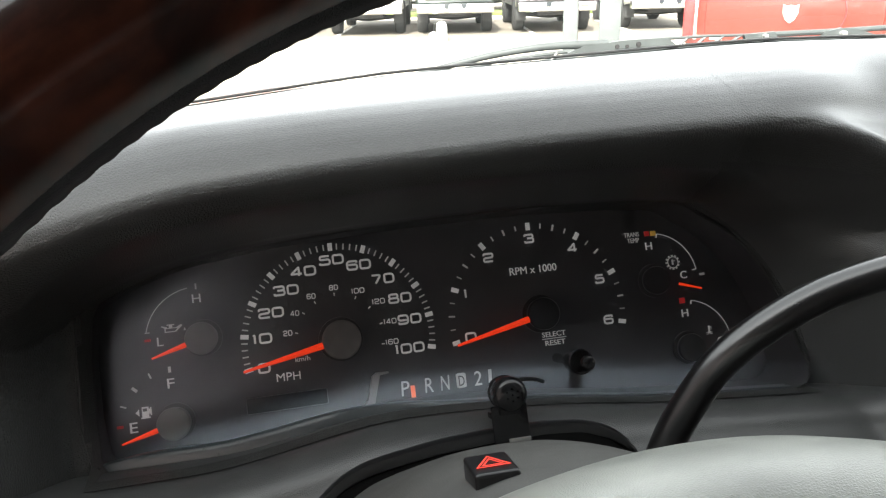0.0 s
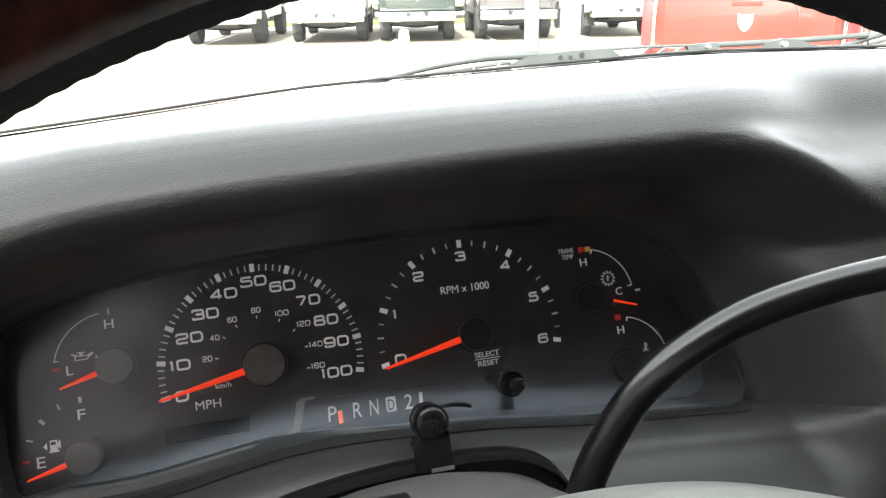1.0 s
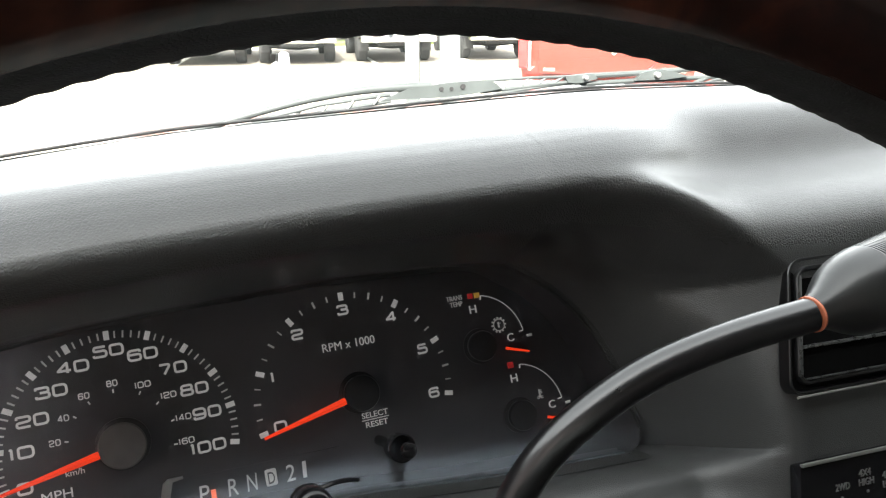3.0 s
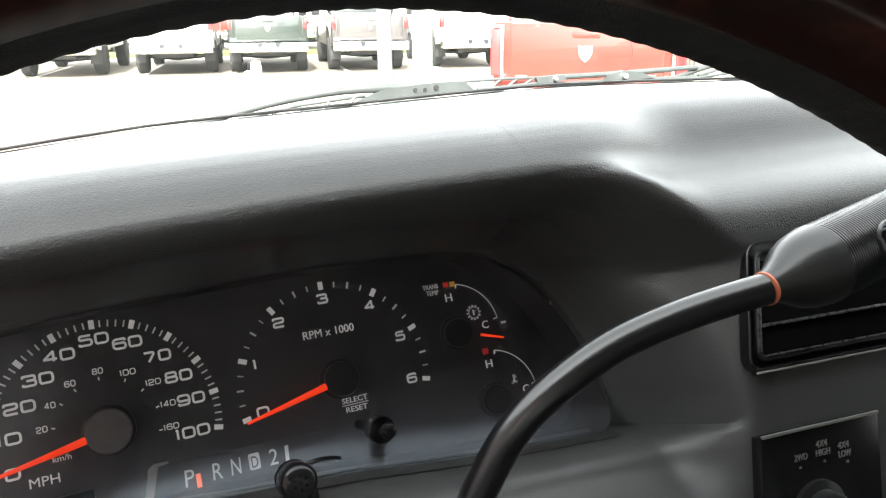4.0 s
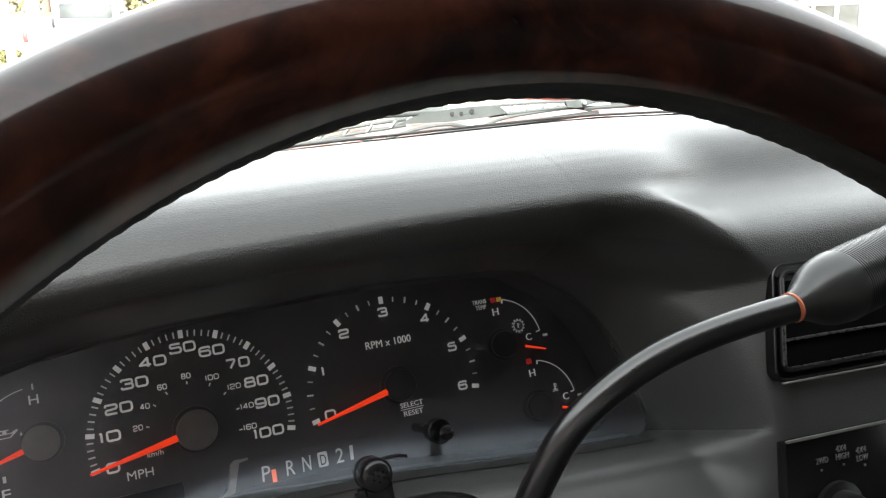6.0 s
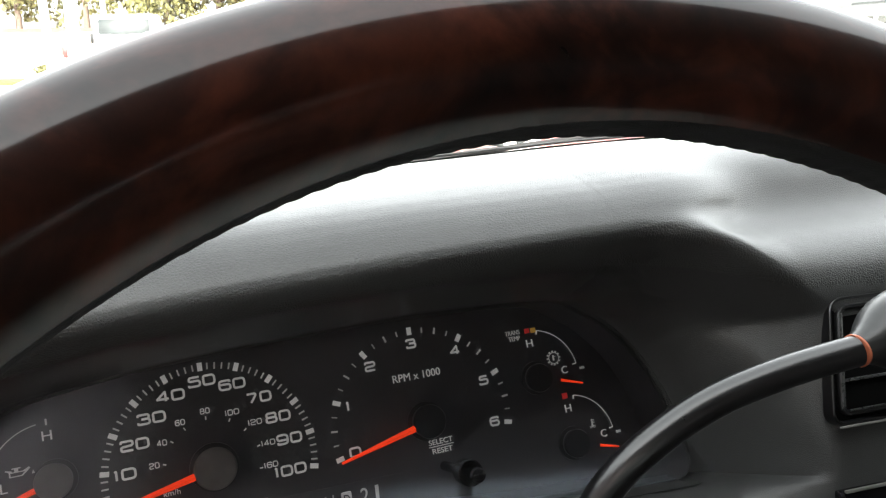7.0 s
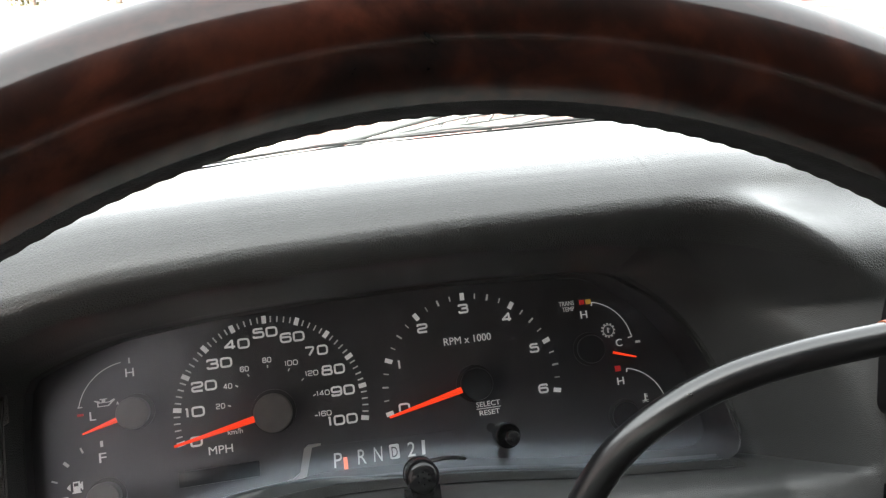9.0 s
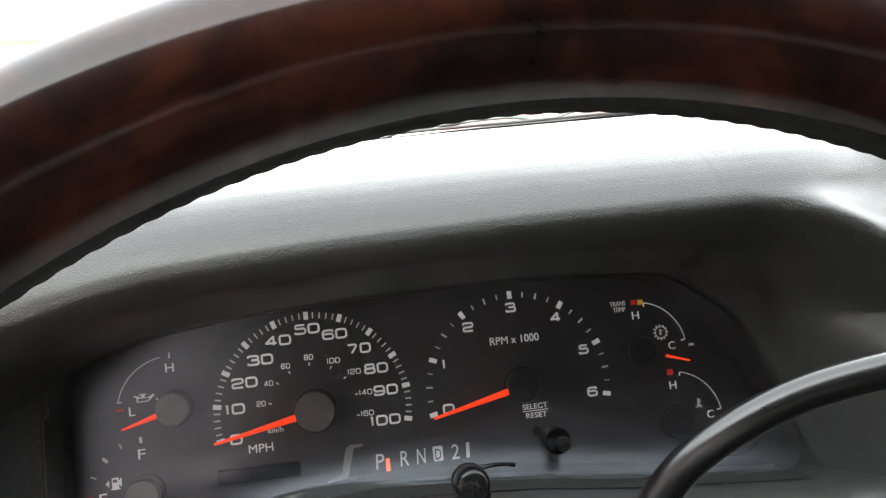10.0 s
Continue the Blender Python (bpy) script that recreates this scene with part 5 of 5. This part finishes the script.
def pickup(m, color, label, group="parked pickups", tall=0.0):
    t = thing("pickup_truck", m, label, "pickup truck", group)
    paint = PAINTS[color]
    low = 0.62
    low_light = 0.22 if color == "red" else 0.0
    under = [(0.12, low + 0.1)] + arch(1.25, 0.5, low)[::-1] + arch(4.75, 0.5, low)[::-1] + [(5.65, low)]
    upper = [(5.72, 0.95), (5.68, 1.22), (4.25, 1.34), (4.1, 1.36), (2.22, 1.36), (2.2, 1.42), (0.06, 1.42), (0.03, 0.9)]
    part("body", side_body(under + upper, 0.99), paint, t)
    part("cab", side_body([(2.2, 1.3), (4.25, 1.3), (3.45, 1.93 + tall), (3.2, 1.97 + tall), (2.5, 1.97 + tall), (2.38, 1.93 + tall)], 0.8, 0.08), paint, t)
    part("tailgate", boxed(-0.78, 0.78, -0.01, 0.05, 0.83, 1.41, 0.02, 2), paint, t)
    part("tailgate_handle", boxed(-0.14, 0.14, -0.025, 0.0, 1.27, 1.33, 0.01, 2), paint, t)
    part("badge", slab([(-0.07, 1.2), (-0.03, 1.185), (0, 1.195), (0.03, 1.185), (0.07, 1.2), (0.068, 1.12), (0.04, 1.06), (0, 1.03), (-0.04, 1.06), (-0.068, 1.12)], -0.03, 0.0), CHROME, t, "chrome shield badge", smooth=False)
    part("bumper", boxed(-0.98, 0.98, -0.2, 0.06, 0.55, 0.78, 0.04, 3), CHROME, t, "chrome step bumper")
    part("plate_mount", boxed(-0.17, 0.17, -0.212, -0.1, 0.585, 0.7, 0.01, 2), PAINTS["white"], t, "blank pale plate mount")
    for sx in (-1, 1):
        part("step_pad", slab([(sx * 0.22 - 0.08, 0.775), (sx * 0.22 + 0.08, 0.775), (sx * 0.22 + 0.04, 0.665), (sx * 0.22 - 0.04, 0.665)], -0.214, -0.15), DISPLAY, t, "dark bumper step pad", smooth=False)
    for sx in (-1, 1):
        part("tail_light", boxed(sx * 0.94 - 0.056, sx * 0.94 + 0.056, -0.02, 0.22, 1.1 - low_light, 1.36, 0.025, 3), LAMP_RED, t, "red tail light")
        part("light_surround", box(boxed(sx * 0.868 - 0.016, sx * 0.868 + 0.016, -0.025, 0.05, 0.86, 1.39, 0.006, 2), sx * 0.92 - 0.07, sx * 0.92 + 0.07, -0.025, 0.05, 1.365, 1.395, 0.006, 2), CHROME if color == "red" else paint, t)
        part("side_window", boxed(sx * 0.79 - 0.025, sx * 0.79 + 0.025, 2.55, 3.55, 1.45, 1.85, 0.02, 2), GLASS_DARK, t)
        part("mirror", boxed(sx * 1.1 - 0.12, sx * 1.1 + 0.12, 3.65, 3.78, 1.4, 1.68, 0.04, 2), BLACK, t)
        for y in (1.25, 4.75):
            w = turned([(-0.14, 0.22), (-0.14, 0.38), (-0.1, 0.42), (0.1, 0.42), (0.14, 0.38), (0.14, 0.22)], 28)
            bmesh.ops.transform(w, matrix=Matrix.Translation((sx * 0.86, y, 0.42)) @ pose(0, 0, 0, 0, 0, 90), verts=w.verts)
            wh = part("wheel", w, TYRE, t, "black tyre")
            r = turned([(-0.13, 0.05), (-0.12, 0.2), (-0.09, 0.235), (0.09, 0.235), (0.12, 0.2), (0.13, 0.05)], 20)
            bmesh.ops.transform(r, matrix=Matrix.Translation((sx * 0.865, y, 0.42)) @ pose(0, 0, 0, 0, 0, 90), verts=r.verts)
            part("rim", r, CHROME, wh, "bright wheel rim")
        part("mud_flap", boxed(sx * 0.84 - 0.13, sx * 0.84 + 0.13, 0.62, 0.64, 0.3, 0.64, 0.008, 2), RUBBER, t)
    bm = boxed(-0.66, 0.66, -0.02, 0.02, -0.2, 0.2, 0.02, 2)
    bmesh.ops.transform(bm, matrix=Matrix.Translation((0, 2.3, 1.68 + 0.8 * tall)) @ pose(0, 0, 0, -16, 0, 0), verts=bm.verts)
    part("rear_window", bm, GLASS_DARK, t, "dark rear window")
    part("chassis", boxed(-0.45, 0.45, 0.3, 5.3, 0.44, 0.64, 0.02, 2), BLACK, t, "dark chassis")
    part("axle", tube([(-0.72, 1.25, 0.42), (0, 1.25, 0.4), (0.72, 1.25, 0.42)], [0.05, 0.09, 0.05], 10), BLACK, t)
    return t


for off, y_off, color, label in ((-5.05, 0.0, "white", "white parked pickup truck with a tall cab"), (-2.33, 0.1, "silver", "silver parked pickup truck with dark tailgate shade"), (0.0, 0.0, "dark green", "dark green parked pickup truck with chrome bumper"), (2.58, 0.0, "grey", "dark grey parked pickup truck with chrome bumper"), (5.5, 0.3, "white", "white parked pickup truck beside the posts")):
    pickup(OUT @ Matrix.Translation(ROW + R_AX * off + F_AX * y_off) @ pose(0, 0, 0, 0, 0, HEAD), color, label, tall=0.2 if off < -4 else 0.0)
for off, color, label in ((-6.5, "white", "white pickup truck in the second parked row"), (-0.9, "red", "red pickup truck in the second parked row"), (1.7, "white", "white pickup truck in the second parked row"), (4.4, "silver", "silver pickup truck in the second parked row")):
    pickup(OUT @ Matrix.Translation(ROW + R_AX * off + F_AX * 10.5) @ pose(0, 0, 0, 0, 0, HEAD), color, label, "second row pickups")
red = pickup(OUT @ Matrix.Translation((4.69, 6.45, 0)) @ pose(0, 0, 0, 0, 0, -43), "red", "red parked pickup truck with shield badge and bars of lettering")
for k in range(3):
    part("lettering_bar", boxed(0.46 + 0.09 * k, 0.53 + 0.09 * k, -0.016, 0.0, 0.87, 0.92), CHROME, red, "chrome lettering bars", smooth=False)
seam = [(0.2 + 0.27 * math.cos(a) * (1.0 if math.cos(a) > 0 else 0.75), -0.013, 1.13 + 0.27 * math.sin(a)) for a in [math.pi * (0.5 - 1.0 * i / 24) for i in range(25)]]
part("seam", tube(seam, [0.007] * 25, 8), LAMP_RED, red, "curved pressed seam")
part("lettering_bar", boxed(-0.72, -0.6, -0.016, 0.0, 0.86, 0.89), CHROME, red, "chrome lettering bars", smooth=False)


def estate_car(m, label):
    """A tall boxy estate car, its origin under the middle of its tail, heading along y."""
    t = thing("estate_car", m, label, "car")
    white, half = PAINTS["white"], 0.9
    under = [(0.08, 0.5)] + arch(0.95, 0.42, 0.5)[::-1] + arch(3.6, 0.42, 0.5)[::-1] + [(4.5, 0.5)]
    part("body", side_body(under + [(4.55, 0.85), (4.45, 1.12), (3.3, 1.22), (0.02, 1.22), (0.0, 0.8)], half, 0.05), white, t)
    part("cabin", side_body([(0.03, 1.2), (3.35, 1.2), (2.65, 1.88), (2.4, 1.93), (0.35, 1.95), (0.12, 1.9)], half - 0.06, 0.07), white, t)
    part("rear_window", boxed(-0.66, 0.66, 0.045, 0.1, 1.3, 1.8, 0.04, 3, m=pose(0, 0, 0, -3, 0, 0)), PANE_PALE, t, "pale reflecting rear window")
    part("bumper", boxed(-0.9, 0.9, -0.14, 0.1, 0.45, 0.68, 0.04, 3), GLASS_DARK, t, "dark plastic rear bumper")
    cover = turned([(-0.2, 0.0002), (-0.2, 0.3), (-0.18, 0.39), (-0.02, 0.42), (0.02, 0.41)], 40)
    bmesh.ops.translate(cover, vec=(-0.08, 0.0, 1.3), verts=cover.verts)
    part("spare_wheel_cover", cover, STEEL_GREY, t, "round grey spare wheel cover")
    part("roof_rail", tube([(-0.7, 0.3, 1.99), (-0.7, 2.3, 1.99)], [0.02, 0.02], 8), STEEL_GREY, t)
    part("roof_rail", tube([(0.7, 0.3, 1.99), (0.7, 2.3, 1.99)], [0.02, 0.02], 8), STEEL_GREY, t)
    for sx in (-1, 1):
        for y0, y1 in ((0.28, 0.95), (1.1, 1.85), (1.97, 2.75)):
            pane = slab([(y0, 1.3), (y1, 1.3), (min(y1, 3.22 - 0.95 * 0.5), 1.78), (y0 + 0.06, 1.78)], 0.0, 0.02)
            bmesh.ops.transform(pane, matrix=Matrix.Translation((sx * (half - 0.055) - 0.01, 0, 0)) @ Matrix(((0, 1, 0, 0), (1, 0, 0, 0), (0, 0, 1, 0), (0, 0, 0, 1))), verts=pane.verts)
            bmesh.ops.recalc_face_normals(pane, faces=pane.faces)
            part("side_window", pane, PANE_PALE, t, smooth=False)
        part("belt_trim", boxed(sx * half - 0.012, sx * half + 0.012, 0.1, 4.2, 1.02, 1.08, 0.006, 2), STEEL_GREY, t)
        part("tail_light", boxed(sx * 0.84 - 0.07, sx * 0.84 + 0.07, -0.015, 0.12, 0.86, 1.14, 0.02, 2), LAMP_RED, t, "red tail light")
        part("mirror", boxed(sx * 1.02 - 0.1, sx * 1.02 + 0.1, 3.0, 3.1, 1.22, 1.4, 0.03, 2), BLACK, t)
        for y in (0.95, 3.6):
            w = turned([(-0.11, 0.2), (-0.11, 0.33), (-0.08, 0.37), (0.08, 0.37), (0.11, 0.33), (0.11, 0.2)], 28)
            bmesh.ops.transform(w, matrix=Matrix.Translation((sx * 0.78, y, 0.37)) @ pose(0, 0, 0, 0, 0, 90), verts=w.verts)
            wh = part("wheel", w, TYRE, t, "black tyre")
            r = turned([(-0.1, 0.04), (-0.09, 0.17), (-0.07, 0.21), (0.07, 0.21), (0.09, 0.17), (0.1, 0.04)], 20)
            bmesh.ops.transform(r, matrix=Matrix.Translation((sx * 0.785, y, 0.37)) @ pose(0, 0, 0, 0, 0, 90), verts=r.verts)
            part("rim", r, CHROME, wh, "bright wheel rim")
    part("chassis", boxed(-0.72, 0.72, 0.4, 4.2, 0.22, 0.52), BLACK, t, "dark chassis")
    return t


PANE_PALE = material("reflecting_pane", (0.035, 0.04, 0.03), 0.12, vary=0.45, scale=2.5, spec=0.6)
STEEL_GREY = material("grey_cover", (0.045, 0.052, 0.048), 0.5, vary=0.1, scale=6)
estate_car(OUT @ Matrix.Translation((10.89, 7.41, 0)) @ pose(0, 0, 0, 0, 0, -26), "white boxy estate car with grey spare wheel cover")

# ---- two steel posts ----
STEEL = material("galvanised_steel", (0.075, 0.085, 0.085), 0.55, 0.0, vary=0.1, scale=6)
for x, y, w in ((4.02, 10.45, 0.2), (4.5, 10.2, 0.29)):
    post = thing("steel_post", OUT @ Matrix.Translation((x, y, 0)) @ pose(0, 0, 0, 0, 0, -24), "grey galvanised steel post on a base plate", "post", "steel posts")
    part("shaft", boxed(-w / 2, w / 2, -0.1, 0.1, 0.02, 5.5, 0.012, 2), STEEL, post)
    part("base_plate", boxed(-w, w, -0.2, 0.2, 0.0, 0.03, 0.005), STEEL, post)

# small white cone on the ground
cone = thing("marker_post", OUT @ Matrix.Translation((3.75, 18.2, 0)), "small white plastic marker standing on the concrete", "marker")
part("stem", turned([(0, 0.14), (0.01, 0.14)], 20), PAINTS["white"], cone)
bm = tube([(0, 0, 0.0), (0, 0, 0.3), (0, 0, 0.42), (0, 0, 0.46)], [0.13, 0.13, 0.11, 0.03], 16)
part("body", bm, PAINTS["white"], cone)
part("side_lobe", tube([(-0.2, 0, 0.0), (-0.2, 0, 0.18), (-0.2, 0, 0.23)], [0.11, 0.1, 0.03], 14), PAINTS["white"], cone)

# ---- trees, hedge and posts across the lot ----
GRASS = material("grass", (0.09, 0.12, 0.03), 0.95, vary=0.35, scale=2)
LEAF = material("leaves", (0.13, 0.125, 0.045), 0.8, vary=0.5, scale=0.6)
BARK = material("bark", (0.12, 0.09, 0.07), 0.9, vary=0.3, scale=8)
verge = part("verge", boxed(-30, 40, 0, 2.2, 0.0, 0.12, 0.03), GRASS, None, "dry green grass verge across the lot")
verge.matrix_world = OUT @ Matrix.Translation((0, 30, 0)) @ pose(0, 0, 0, 0, 0, HEAD)
tagged(verge, "", "verge", "", "structure")
rng = random.Random(4)


def crown(n, rx, ry, rz, z, size):
    verts, faces = [], []
    lumps = [(rng.uniform(-0.6, 0.6) * rx, rng.uniform(-0.6, 0.6) * ry, z + rng.uniform(-0.7, 0.7) * rz, rng.uniform(0.35, 0.6)) for _ in range(9)]
    for i in range(n):
        lx, ly, lz, q = rng.choice(lumps)
        d = Vector((rng.gauss(0, 1), rng.gauss(0, 1), rng.gauss(0, 1))).normalized() * rng.random() ** 0.4 * q
        c = Vector((lx + d.x * rx, ly + d.y * ry, lz + d.z * rz))
        rot = Euler((rng.uniform(0, 6.3), rng.uniform(0, 6.3), rng.uniform(0, 6.3))).to_matrix()
        s = size * rng.uniform(0.6, 1.3)
        b = len(verts)
        verts += [c + rot @ Vector(p) * s for p in ((-0.5, 0, 0), (0, -0.3, 0.1), (0.5, 0, 0), (0, 0.3, 0.1))]
        faces.append((b, b + 1, b + 2, b + 3))
    bm = bmesh.new()
    vs = [bm.verts.new(v) for v in verts]
    for f in faces:
        bm.faces.new([vs[k] for k in f])
    return bm


def tree(x, y, z, h, label):
    t = thing("tree", OUT @ Matrix.Translation((x, y, z)), label, "tree", "far trees")
    limbs = tube([(0, 0, -0.2), (0.05, 0, h * 0.3), (0.15, 0.1, h * 0.6), (0.1, 0.1, h * 0.85)], [0.2, 0.16, 0.1, 0.04], 10)
    part("trunk", limbs, BARK, t)
    for k in range(4):
        a = k * 1.7
        part("limb", tube([(0.1, 0, h * 0.3), (1.2 * math.cos(a), 1.2 * math.sin(a), h * 0.55), (2.0 * math.cos(a), 2.0 * math.sin(a), h * 0.75)], [0.1, 0.06, 0.03], 8), BARK, t)
    part("crown", crown(3000, 3.0, 2.6, h * 0.5, h * 0.56, 0.34), LEAF, t)


# a pale dry bank behind the lot carries the trees
BANK = material("dry_bank", (0.42, 0.37, 0.29), 0.95, vary=0.25, scale=0.5, bump=0.02, bump_scale=6)
MULCH = material("bark_mulch", (0.25, 0.13, 0.075), 0.95, vary=0.35, scale=2)
for name, rows, mat, label in (("bank", ((40, 0.0), (46, 1.0), (52, 1.9)), BANK, "pale dry earth bank behind the lot"), ("mulch_bed", ((52, 1.9), (54, 2.15), (70, 2.2)), MULCH, "red brown mulch bed under the trees")):
    g = part(name, grid_mesh([[(-70 + 10 * i, y + 0.35 * math.sin(i * 1.3), z + 0.12 * math.sin(i * 0.9) * (z > 0)) for i in range(11)] for y, z in rows]), mat, None, label)
    g.matrix_world = OUT
    tagged(g, "", name.replace("_", " "), "", "structure")
for k in range(15):
    tree(-46 + 4.4 * k + rng.uniform(-0.8, 0.8), 55 + rng.uniform(-1, 3), 2.0, rng.uniform(4.6, 7.0), "leafy olive green tree on a bank")
sign = thing("small_sign", OUT @ Matrix.Translation((-2.45, 38, 0)), "small grey sign on a thin post", "sign")
part("post", tube([(0, 0, 0), (0, 0, 0.95)], [0.035, 0.035], 8), RUBBER, sign)
part("board", boxed(-0.4, 0.3, -0.03, 0.03, 0.85, 1.6, 0.02, 2), STEEL, sign, "plain grey board")
for x, y, h, w in ((-2.15, 26.0, 7, 0.14), (-1.92, 33, 7, 0.12), (-1.69, 33, 7, 0.12), (-0.73, 36, 7, 0.12)):
    p = thing("light_pole", OUT @ Matrix.Translation((x, y, 0)), "white painted slender light pole", "pole", "light poles")
    part("shaft", tube([(0, 0, 0), (0, 0, h)], [w, w * 0.7], 12), PAINTS["white"], p)
    part("foot", tube([(0, 0, 0), (0, 0, 0.4)], [w * 2, w * 2], 12), CONCRETE, p)
for x in (-7.6, -6.3, -5.2, -2.6, -1.2):
    b = thing("bush", OUT @ Matrix.Translation((x, 31.0, 0.1)), "low clipped green bush on the verge", "bush", "verge bushes")
    part("leaves", crown(500, 0.55, 0.5, 0.35, 0.35, 0.16), LEAF, b)
    part("stem", tube([(0, 0, 0), (0, 0, 0.4)], [0.04, 0.03], 6), BARK, b)
